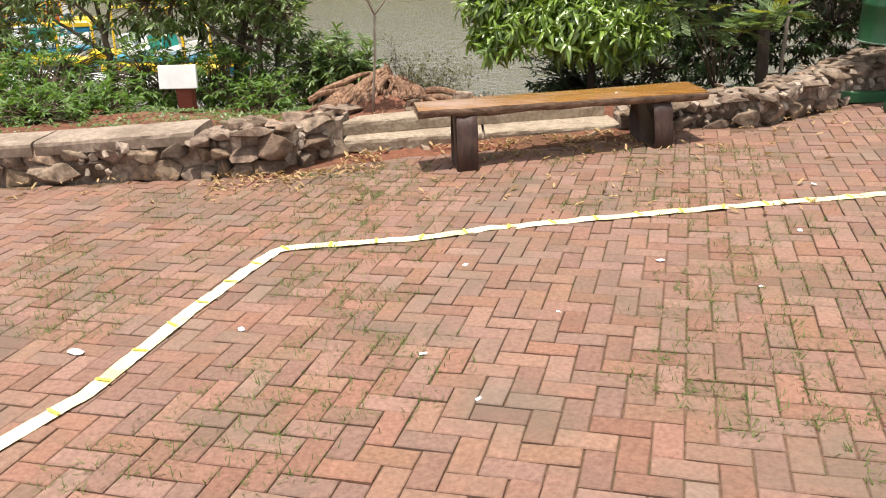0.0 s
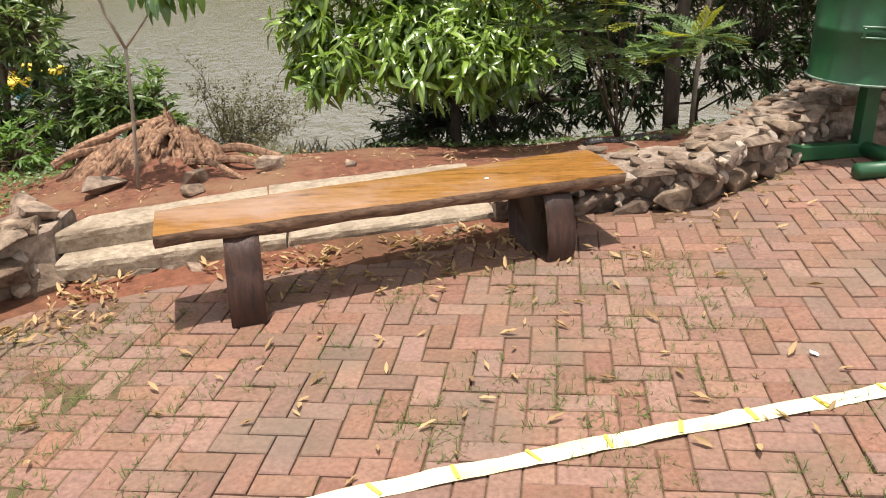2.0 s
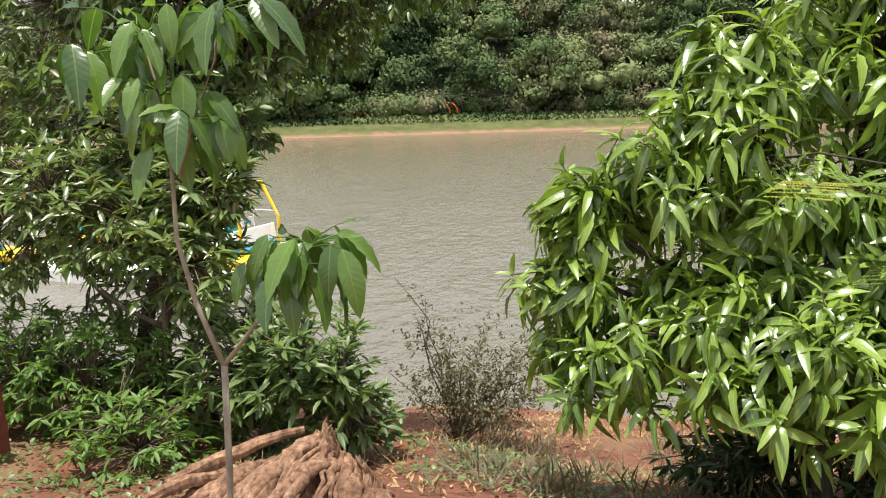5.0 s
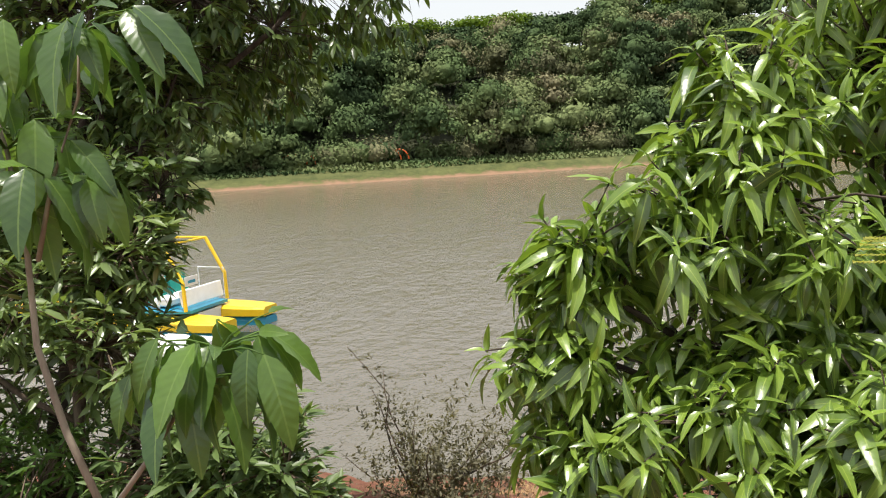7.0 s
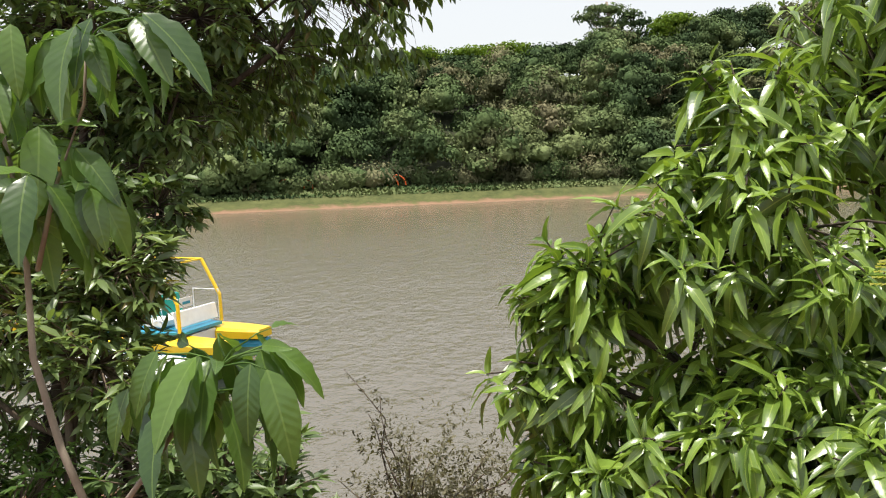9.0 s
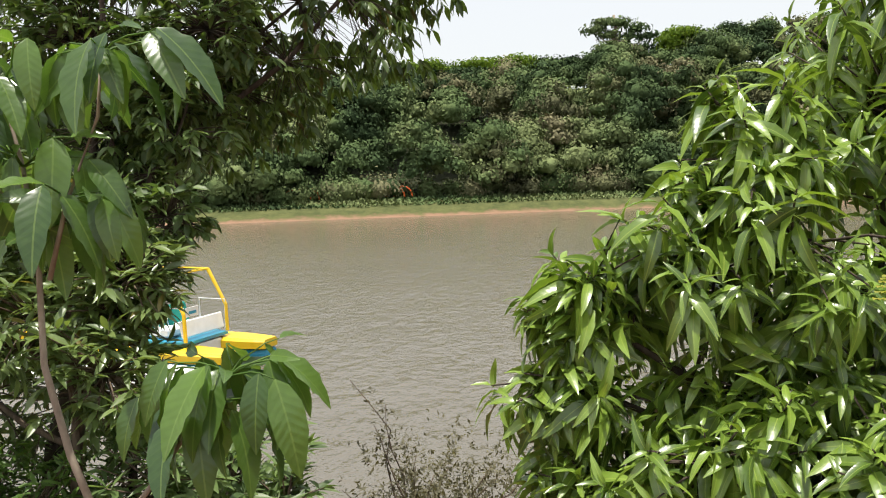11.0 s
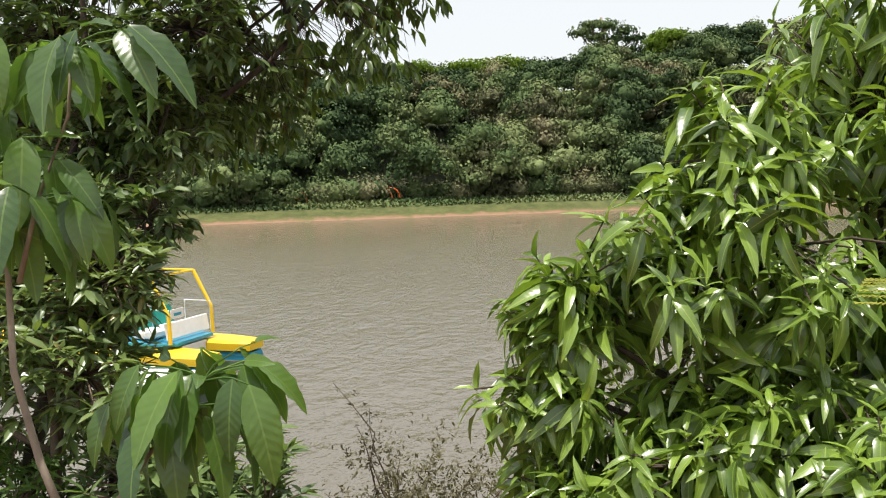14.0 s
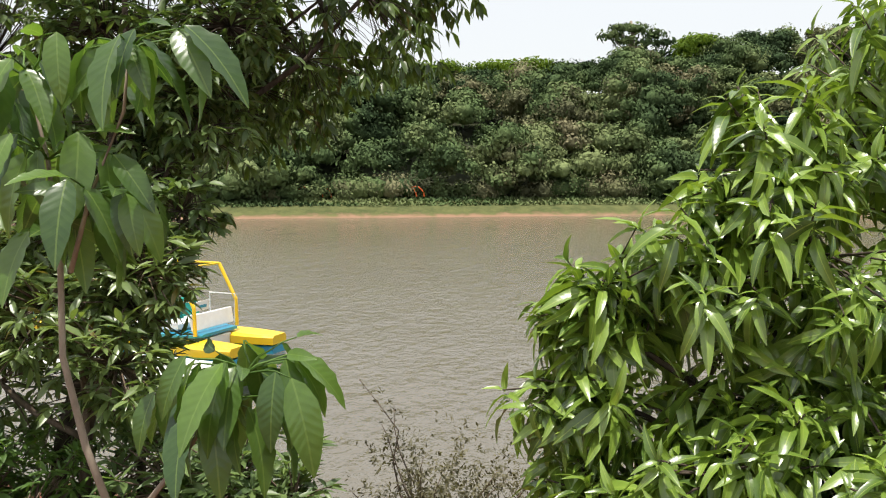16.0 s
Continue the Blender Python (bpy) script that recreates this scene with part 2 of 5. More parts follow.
BRICK_D, BRICK_L, BRICK_S = (0.152, 0.078, 0.055), (0.268, 0.147, 0.105), (0.128, 0.100, 0.073)
m_brick = surface("fired_clay_paver", BRICK_D, BRICK_L, 55, 0.9, BRICK_S, 2.2, 0.55, 0.6, 0.004, random="Object")
m_brick_rest = surface("fired_clay_paver_joined", BRICK_D, BRICK_L, 55, 0.9, BRICK_S, 2.2, 0.55, 0.6, 0.004, random="Island")
m_joint = surface("sandy_joint", (0.060, 0.036, 0.024), (0.18, 0.098, 0.060), 40, 1.0, (0.06, 0.07, 0.025), 3, 0.7)
m_soil = surface("red_soil", (0.10, 0.038, 0.022), (0.24, 0.095, 0.055), 18, 0.97, (0.07, 0.05, 0.025), 0.9, 0.5, 1.0, 0.02)
m_stone = surface("fieldstone", (0.052, 0.032, 0.023), (0.38, 0.265, 0.185), 11, 0.88, (0.075, 0.050, 0.038), 4, 0.75, 1.0, 0.03, random="Object", vary=2.4)
m_mortar = surface("old_mortar", (0.14, 0.095, 0.07), (0.42, 0.33, 0.26), 22, 0.95, (0.12, 0.07, 0.05), 4, 0.7, 1.0, 0.02)
m_concrete = surface("weathered_concrete", (0.21, 0.16, 0.115), (0.44, 0.355, 0.265), 34, 0.92, (0.18, 0.13, 0.09), 5.5, 0.7, 1.0, 0.010)
m_bark = surface("grey_bark", (0.075, 0.05, 0.035), (0.22, 0.165, 0.12), 25, 0.95, (0.05, 0.05, 0.03), 3, 0.5, 0.8, 0.01, (1, 1, 0.25))
m_bark_dark = surface("dark_bark", (0.035, 0.026, 0.02), (0.11, 0.085, 0.065), 25, 0.95, None, relief=0.8, distance=0.01, stretch=(1, 1, 0.25))
m_bark_pale = surface("pale_bark", (0.22, 0.17, 0.13), (0.42, 0.36, 0.28), 25, 0.9, (0.12, 0.09, 0.07), 5, 0.5, 0.5, 0.006, (1, 1, 0.3))
m_root = surface("weathered_root_wood", (0.045, 0.018, 0.011), (0.43, 0.255, 0.16), 38, 0.9, (0.08, 0.035, 0.02), 6, 0.7, 1.0, 0.012, coords="Object", stretch=(1, 1, 0.35))
m_mango = leaf_material("glossy_broad_leaf", (0.026, 0.075, 0.012), (0.27, 0.40, 0.060), 0.30, 0.26, 1.0, veins=0.03)
m_canopy = leaf_material("canopy_leaf", (0.024, 0.050, 0.013), (0.155, 0.235, 0.055), 0.36, 0.40, 0.7, (0.12, 0.10, 0.03), 0.03)
m_left_leaf = leaf_material("olive_green_leaf", (0.055, 0.098, 0.030), (0.23, 0.31, 0.10), 0.33, 0.33, 0.8, (0.20, 0.17, 0.04), 0.02)
m_shrub = leaf_material("shrub_leaf", (0.042, 0.085, 0.026), (0.18, 0.26, 0.080), 0.46, 0.36, 0.7)
m_low = leaf_material("bright_shrub_leaf", (0.055, 0.12, 0.022), (0.17, 0.29, 0.058), 0.5, 0.4)
m_dry = leaf_material("sparse_dry_leaf", (0.075, 0.075, 0.045), (0.18, 0.165, 0.095), 0.7, 0.3)
m_fern = leaf_material("feathery_leaf", (0.14, 0.215, 0.11), (0.26, 0.35, 0.17), 0.6, 0.4, 0.3)
m_fern_y = leaf_material("yellowing_feathery_leaf", (0.22, 0.25, 0.05), (0.40, 0.40, 0.085), 0.6, 0.45, 0.3)
m_sapling = leaf_material("sapling_leaf", (0.024, 0.066, 0.024), (0.16, 0.28, 0.050), 0.30, 0.42, 0.9, veins=0.07)
# Leaf green darkened so that it carries the deep shade behind the wall.
m_dark_leaf = leaf_material("leaf_darkened_for_shade", (0.015, 0.034, 0.011), (0.060, 0.105, 0.026), 0.45, 0.25)
def far_leaf(name, dark, mid, light, scale=0.16):
    """Foliage far off: the tone changes from crown to crown, with a finer mottle."""
    m, nd, lk, b = material(name, 0.9, 0, 0.1)
    big = noise_node(nd, lk, scale, 2, 0.5, "World")
    r = ramp(nd, ((0.38, dark), (0.5, mid), (0.62, light)))
    lk.new(big.outputs[0], r.inputs[0])
    small = noise_node(nd, lk, 2.2, 4, 0.7, "World")
    sr = ramp(nd, ((0.35, (0.7, 0.7, 0.7)), (0.65, (1.2, 1.2, 1.2))))
    lk.new(small.outputs[0], sr.inputs[0])
    lk.new(mix(nd, lk, 1.0, r.outputs[0], sr.outputs[0], "MULTIPLY"), b.inputs["Base Color"])
    rough_ = noise_node(nd, lk, 4.5, 5, 0.7, "World")
    bump(nd, lk, b, rough_.outputs[0], 0.6, 0.08)
    return m


m_far = far_leaf("far_leaf", (0.042, 0.070, 0.030), (0.093, 0.138, 0.053), (0.168, 0.205, 0.086), 0.13)
m_far_olive = far_leaf("far_olive_leaf", (0.105, 0.110, 0.058), (0.155, 0.165, 0.080), (0.205, 0.19, 0.108))
m_far_bright = leaf_material("far_bright_leaf", (0.07, 0.13, 0.012), (0.16, 0.24, 0.025), 0.8, 0.25, 0.2)
m_grass = leaf_material("grass_blade", (0.05, 0.09, 0.02), (0.16, 0.20, 0.06), 0.7, 0.35, 0.2)
m_litter = leaf_material("dry_fallen_leaf", (0.16, 0.085, 0.04), (0.52, 0.36, 0.19), 0.75, 0.15, 0.3)


def water_material():
    m, nd, lk, b = material("murky_lake_water", 0.06, 0, 0.9)
    b.inputs["Base Color"].default_value = (0.105, 0.085, 0.052, 1)
    g = noise_node(nd, lk, 0.035, 4, 0.6, "World")
    r = ramp(nd, ((0.3, (0.110, 0.096, 0.070)), (0.7, (0.146, 0.128, 0.096))))
    lk.new(g.outputs[0], r.inputs[0])
    lk.new(r.outputs[0], b.inputs["Base Color"])
    n1 = noise_node(nd, lk, 4.2, 4, 0.6, "World", (1.2, 0.9, 1))
    n2 = noise_node(nd, lk, 2.2, 3, 0.55, "World", (1.5, 0.75, 1))
    n3 = noise_node(nd, lk, 5.5, 3, 0.6, "World", (1.0, 0.75, 1))
    hsum = mix(nd, lk, 0.16, mix(nd, lk, 0.55, n1.outputs[0], n2.outputs[0]), n3.outputs[0])
    swell = noise_node(nd, lk, 0.62, 3, 0.6, "World", (1.9, 0.75, 1))
    wide = nd.new("ShaderNodeBump")
    wide.inputs["Strength"].default_value, wide.inputs["Distance"].default_value = 1.0, 0.07
    lk.new(swell.outputs[0], wide.inputs["Height"])
    fine_ = nd.new("ShaderNodeBump")
    fine_.inputs["Strength"].default_value, fine_.inputs["Distance"].default_value = 1.0, 0.10
    lk.new(hsum, fine_.inputs["Height"]), lk.new(wide.outputs[0], fine_.inputs["Normal"])
    lk.new(fine_.outputs[0], b.inputs["Normal"])
    return m


def plank_material():
    m, nd, lk, b = material("varnished_plank", 0.24, 0, 0.6)
    g = noise_node(nd, lk, 6, 12, 0.78, "Object", (0.8, 5, 5))
    r = ramp(nd, ((0.30, (0.075, 0.028, 0.009)), (0.47, (0.225, 0.098, 0.022)), (0.72, (0.37, 0.18, 0.050))))
    lk.new(g.outputs[0], r.inputs[0])
    # Pale pinkish patches: worn varnish, with the sheen of the sky painted in.
    w = noise_node(nd, lk, 1.6, 8, 0.7, "Object", (1, 2.0, 1))
    wr = ramp(nd, ((0.48, (0, 0, 0)), (0.66, (0.75, 0.75, 0.75))))
    lk.new(w.outputs[0], wr.inputs[0])
    col = mix(nd, lk, wr.outputs[0], r.outputs[0], (0.33, 0.20, 0.14))
    k = noise_node(nd, lk, 5, 3, 0.5, "Object", (0.5, 2, 2))
    kr = ramp(nd, ((0.66, (0, 0, 0)), (0.74, (0.8, 0.8, 0.8))))
    lk.new(k.outputs[0], kr.inputs[0])
    col = mix(nd, lk, kr.outputs[0], col, (0.09, 0.035, 0.012))
    lk.new(col, b.inputs["Base Color"])
    bump(nd, lk, b, g.outputs[0], 0.25, 0.004)
    return m


m_water = water_material()
m_plank = plank_material()
m_plank_edge = surface("weathered_plank_edge", (0.035, 0.018, 0.012), (0.30, 0.19, 0.125), 14, 0.8, (0.05, 0.025, 0.02), 4, 0.5, 0.9, 0.008, (0.3, 3, 3), "Object")
m_leg = surface("dark_stained_log", (0.016, 0.007, 0.005), (0.075, 0.032, 0.020), 16, 0.6, (0.02, 0.012, 0.01), 4, 0.6, 0.8, 0.006, (3, 3, 0.4), "Object", spec=0.5)
m_green = surface("green_paint", (0.011, 0.066, 0.024), (0.019, 0.098, 0.036), 12, 0.42, (0.035, 0.05, 0.03), 5, 0.35, 0.15, 0.003, spec=0.5)
m_green_rim = surface("scuffed_green_rim", (0.10, 0.16, 0.11), (0.26, 0.33, 0.27), 30, 0.5, (0.03, 0.10, 0.05), 12, 0.7, 0.2, 0.002)
m_white = surface("white_board", (0.74, 0.74, 0.73), (0.84, 0.84, 0.83), 8, 0.5, (0.6, 0.58, 0.55), 3, 0.3, 0.05, 0.001)
m_redpost = surface("red_oxide_paint", (0.16, 0.042, 0.028), (0.24, 0.065, 0.042), 14, 0.7, (0.10, 0.03, 0.02), 4, 0.4, 0.3, 0.003)
m_yellow = surface("yellow_gel_coat", (0.72, 0.46, 0.012), (0.82, 0.56, 0.02), 3, 0.35, (0.55, 0.36, 0.05), 1.5, 0.3, 0.05, 0.002, spec=0.5)
m_blue = surface("blue_gel_coat", (0.02, 0.22, 0.36), (0.03, 0.30, 0.45), 3, 0.35, (0.02, 0.15, 0.22), 1.5, 0.3, 0.05, 0.002, spec=0.5)
m_navy = surface("deep_blue_gel_coat", (0.015, 0.06, 0.26), (0.02, 0.10, 0.36), 3, 0.35, spec=0.5)
m_boat_white = surface("white_gel_coat", (0.68, 0.69, 0.69), (0.80, 0.80, 0.79), 3, 0.4, (0.5, 0.48, 0.44), 2, 0.3, 0.05, 0.002, spec=0.5)
m_teal = surface("teal_plastic", (0.01, 0.20, 0.16), (0.02, 0.28, 0.22), 4, 0.4)
m_orange = surface("orange_plastic", (0.55, 0.10, 0.02), (0.65, 0.14, 0.03), 4, 0.5)
m_rust = surface("rusty_hull_paint", (0.16, 0.05, 0.03), (0.26, 0.09, 0.05), 4, 0.7)
m_tape_w = surface("white_plastic_tape", (0.66, 0.61, 0.36), (0.80, 0.75, 0.50), 25, 0.45, (0.66, 0.56, 0.16), 7, 0.75, 0.15, 0.002, spec=0.5)
m_tape_y = surface("yellow_tape_print", (0.62, 0.52, 0.06), (0.74, 0.63, 0.10), 25, 0.45, None, relief=0.1)
m_paper = surface("scrap_paper", (0.62, 0.62, 0.64), (0.80, 0.80, 0.80), 20, 0.8)
m_coping_grey = surface("grey_coping_concrete", (0.20, 0.15, 0.115), (0.38, 0.30, 0.235), 26, 0.95, (0.12, 0.085, 0.06), 3, 0.6, 0.8, 0.008)
m_rubber = surface("black_ribbed_plastic", (0.03, 0.028, 0.026), (0.09, 0.085, 0.08), 14, 0.5, (0.10, 0.07, 0.05), 6, 0.4, 0.4, 0.004)
m_chip = surface("pale_broken_mortar", (0.24, 0.18, 0.14), (0.47, 0.39, 0.31), 30, 0.95, (0.22, 0.14, 0.10), 8, 0.5, 0.8, 0.006, random="Object")


# ---- ground, water ----
def axis(*spans):
    out = []
    for a, b, n in spans:
        out += list(np.linspace(a, b, n, endpoint=False))
    return out + [spans[-1][1]]


gx = axis((-700, -120, 8), (-120, -12, 36), (-12, -4, 16), (-4, 4, 70), (4, 12, 16), (12, 120, 36), (120, 700, 8))
gy = axis((-300, -20, 6), (-20, 4, 12), (4, 10, 70), (10, 16, 30), (16, 34, 6), (34, 84, 62), (84, 170, 28), (170, 900, 8))
gv = [(x, y, ground_z(x, y)) for y in gy for x in gx]
nx = len(gx)
gf = [(j * nx + i, j * nx + i + 1, (j + 1) * nx + i + 1, (j + 1) * nx + i) for j in range(len(gy) - 1) for i in range(nx - 1)]
m_ground, nd, lk, bs = material("soil_and_grassed_bank", 0.97, 0, 0.2)
fine = noise_node(nd, lk, 16, 8, 0.65, "World")
soil = ramp(nd, ((0.3, (0.088, 0.036, 0.023)), (0.7, (0.215, 0.092, 0.058))))
lk.new(fine.outputs[0], soil.inputs[0])
patch = noise_node(nd, lk, 1.3, 5, 0.6, "World")
litter = ramp(nd, ((0.5, (0, 0, 0)), (0.62, (0.7, 0.7, 0.7))))
lk.new(patch.outputs[0], litter.inputs[0])
soil2 = mix(nd, lk, litter.outputs[0], soil.outputs[0], (0.20, 0.12, 0.07))
grass_n = noise_node(nd, lk, 0.9, 8, 0.7, "World")
grass_c = ramp(nd, ((0.3, (0.045, 0.06, 0.02)), (0.7, (0.13, 0.135, 0.05))))
lk.new(grass_n.outputs[0], grass_c.inputs[0])
sep = nd.new("ShaderNodeSeparateXYZ")
lk.new(nd.new("ShaderNodeNewGeometry").outputs["Position"], sep.inputs[0])
add = nd.new("ShaderNodeMath")
add.operation = "MULTIPLY_ADD"
add.inputs[1].default_value = 2.5
aslant = nd.new("ShaderNodeMath")
aslant.operation = "MULTIPLY_ADD"
aslant.inputs[1].default_value = -0.34
lk.new(sep.outputs[0], aslant.inputs[0]), lk.new(sep.outputs[1], aslant.inputs[2])
inland = nd.new("ShaderNodeMath")
inland.operation = "SUBTRACT"
inland.inputs[1].default_value = 3.6
lk.new(aslant.outputs[0], inland.inputs[0])
lk.new(grass_n.outputs[0], add.inputs[0]), lk.new(inland.outputs[0], add.inputs[2])
band = nd.new("ShaderNodeMapRange")
band.inputs[1].default_value, band.inputs[2].default_value = 66.9, 67.5
lk.new(add.outputs[0], band.inputs[0])
far_soil = nd.new("ShaderNodeMapRange")
far_soil.inputs[1].default_value, far_soil.inputs[2].default_value = 40, 41
lk.new(sep.outputs[1], far_soil.inputs[0])
soil3 = mix(nd, lk, far_soil.outputs[0], soil2, (0.25, 0.152, 0.098))
# Ground beneath the far trees painted nearly black, for the shade under their crowns.
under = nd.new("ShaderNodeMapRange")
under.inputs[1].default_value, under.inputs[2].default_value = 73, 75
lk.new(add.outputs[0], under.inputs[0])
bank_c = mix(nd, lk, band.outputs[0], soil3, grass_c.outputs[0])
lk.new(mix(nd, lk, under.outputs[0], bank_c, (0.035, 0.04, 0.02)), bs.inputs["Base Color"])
bump(nd, lk, bs, fine.outputs[0], 0.9, 0.02)
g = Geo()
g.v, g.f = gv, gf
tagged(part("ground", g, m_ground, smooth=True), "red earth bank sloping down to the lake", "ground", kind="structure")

g = Geo().add([(-400, 9, WATER_Z), (400, 9, WATER_Z), (400, 100, WATER_Z), (-400, 100, WATER_Z)], [(0, 1, 2, 3)])
tagged(part("water", g, m_water), "murky brown lake with fine wind ripples", "lake", kind="structure")

# ---- paving bed ----
g = Geo()
bx = [-9 + 0.5 * i for i in range(37)]
top = [(x, wall_y(x) + 0.02, pave_z(x, wall_y(x)) - 0.006) for x in bx]
bot = [(x, -6, pave_z(x, -6) - 0.006) for x in bx]
low = [(x, y, z - 0.1) for x, y, z in top] + [(x, y, z - 0.1) for x, y, z in bot]
n = len(bx)
g.add(top + bot + low, [(n + i, n + i + 1, i + 1, i) for i in range(n - 1)] + [(i, i + 1, 2 * n + i + 1, 2 * n + i) for i in range(n - 1)])
paving = tagged(part("pavement", g, m_joint), "red clay herringbone paving with grassy joints", "paving", kind="structure")


# ---- low stone wall ----
def rock(rng, size, power=0.5):
    """An angular fieldstone: the hull of points in a rounded box, with split edges."""
    bm = bmesh.new()
    for _ in range(18):
        d = rng.normal(size=3)
        d /= np.abs(d).max()
        d = np.sign(d) * np.abs(d) ** power * rng.uniform(0.86, 1.0)
        bm.verts.new([d[i] * size[i] / 2 for i in range(3)])
    r = bmesh.ops.convex_hull(bm, input=bm.verts)
    bmesh.ops.delete(bm, geom=list({e for e in r["geom_interior"] if isinstance(e, bmesh.types.BMVert)}), context="VERTS")
    bmesh.ops.bevel(bm, geom=list(bm.edges), offset=min(size) * 0.03, segments=1, affect="EDGES", clamp_overlap=True)
    g = Geo()
    bm.verts.index_update()
    g.add([v.co for v in bm.verts], [[v.index for v in f.verts] for f in bm.faces])
    bm.free()
    return g


rng = np.random.default_rng(4)
ROCKS = [rock(rng, (1.0, 1.0, 1.0), rng.uniform(0.45, 0.85)).mesh("stone", m_stone) for _ in range(26)]
CHIPS = [rock(rng, (1.0, 1.0, 1.0), rng.uniform(0.5, 0.9)).mesh("mortar_chip", m_chip) for _ in range(8)]


def lay_stone(parent, at, size, turn=0.0, tilt=(0, 0)):
    ob = new("stone", ROCKS[rng.integers(len(ROCKS))])
    ob.matrix_world = pose(*at, tilt[0], tilt[1], turn) @ Matrix.Diagonal((*size, 1))
    if parent:
        ob.parent = parent
    return ob


def wall_core(name, x0, x1, y_of, depth, top_of, label, mat):
    """The rough mortar body of a stretch of wall, face on the side of the paving."""
    g, cols, rows = Geo(), int((x1 - x0) / 0.06) + 2, 8
    prof = [(0.05, -0.12), (0.045, 0.3), (0.05, 0.65), (0.07, 0.95), (0.14, 1.0), (0.5, 1.0), (0.9, 0.98), (1.0, 0.8), (1.0, -0.6)]
    vs = []
    for i in range(cols):
        x = x0 + (x1 - x0) * i / (cols - 1)
        y0, zt = y_of(x), top_of(x)
        z0 = pave_z(x, y0)
        for k, (d, h) in enumerate(prof):
            w = noise.noise((x * 7, k * 1.3, x0)) * 0.035
            vs.append((x, y0 + 0.03 + d * depth + w, z0 + (zt - z0) * h + noise.noise((x * 9, k * 2.1, 7)) * 0.02))
    k = len(prof)
    fs = [(i * k + j, (i + 1) * k + j, (i + 1) * k + j + 1, i * k + j + 1) for i in range(cols - 1) for j in range(k - 1)]
    fs += [tuple(range(k)), tuple(reversed(range((cols - 1) * k, cols * k)))]
    g.add(vs, fs)
    return tagged(part(name, g, mat, smooth=False), label, "wall", kind="structure")


def face_stones(parent, x0, x1, y_of, top_of, sizes=(0.11, 0.30), heights=(0.08, 0.17), proud=0.05):
    """Courses of stones in the face of a stretch of wall."""
    level = 0.0
    while level < 0.9:
        x = x0 + rng.uniform(0, 0.08)
        step = 0.0
        while x < x1 - 0.04:
            w, y0 = rng.uniform(*sizes), y_of(x)
            zt = top_of(x)
            z0 = pave_z(x, y0)
            tall = zt - z0
            h = min(rng.uniform(*heights), tall * (1.02 - level) + 0.02)
            step = max(step, h / tall * 0.82)
            dy = (y_of(x + w) - y_of(x)) / w
            lay_stone(parent, (x + w / 2, y_of(x + w / 2) + 0.07 - proud * rng.uniform(0.3, 1.2), z0 + level * tall + h / 2 - 0.01),
                      (w * 1.08, rng.uniform(0.14, 0.24), h * 1.12), math.degrees(math.atan(dy)) + rng.uniform(-10, 10), (rng.uniform(-14, 14), rng.uniform(-22, 22)))
            x += w * 0.97
        level += max(0.2, step)


def top_left(x):
    return float(np.interp(x, (-4, -3, -1.75, -1.5, -0.75), (-0.12, -0.07, 0.01, 0.05, 0.04)))


def top_mid(x):
    return float(np.interp(x, (-0.8, 1.5), (-0.19, -0.13)))


def top_right(x):
    return float(np.interp(x, (1.3, 1.9, 2.5, 3.2, 3.7, 4.2, 8), (0.0, 0.06, 0.12, 0.21, 0.25, 0.33, 0.4)))


wall_left = wall_core("wall_left", -7.0, -0.76, lambda x: wall_y(x) + 0.02, 0.40, top_left, "low rubble stone wall with rough mortar joints", m_mortar)
wall_mid = wall_core("wall_middle", -0.74, 1.42, lambda x: wall_y(x) + 0.08, 0.42, top_mid, "broken base of the wall under coping slabs", m_mortar)
wall_right = wall_core("wall_right", 1.38, 7.0, lambda x: wall_y(x) + 0.02, 0.45, top_right, "low rubble wall of loose brown fieldstones", m_mortar)
face_stones(wall_left, -4.2, -1.75, lambda x: 5.68, lambda x: top_left(x) - 0.02, (0.16, 0.42), (0.10, 0.19), 0.02)
face_stones(wall_left, -1.75, -0.78, wall_y, lambda x: top_left(x) + 0.02, (0.09, 0.30), (0.07, 0.20), 0.035)
face_stones(wall_mid, -0.7, 1.4, lambda x: wall_y(x) + 0.06, lambda x: top_mid(x) - 0.02, (0.12, 0.3), (0.05, 0.08), 0.04)
face_stones(wall_right, 1.42, 5.2, wall_y, top_right, (0.08, 0.32), (0.06, 0.19), 0.018)
for i in range(150):
    x = rng.uniform(1.35, 4.9)
    d = rng.uniform(0.05, 0.50)
    s = rng.uniform(0.04, 0.12)
    lay_stone(wall_right, (x, wall_y(x) + d, top_right(x) + 0.012 * rng.normal()), (s * 1.4, s, s * 0.35), rng.uniform(0, 180), (rng.uniform(-8, 8), rng.uniform(-12, 12)))
for i in range(16):
    x = rng.uniform(-1.6, -0.8)
    s = rng.uniform(0.08, 0.2)
    lay_stone(wall_left, (x, wall_y(x) + 0.07 + rng.uniform(0, 0.3), top_left(x) + 0.02), (s * 1.3, s, s * 0.55), rng.uniform(0, 180), (rng.uniform(-15, 15), rng.uniform(-15, 15)))


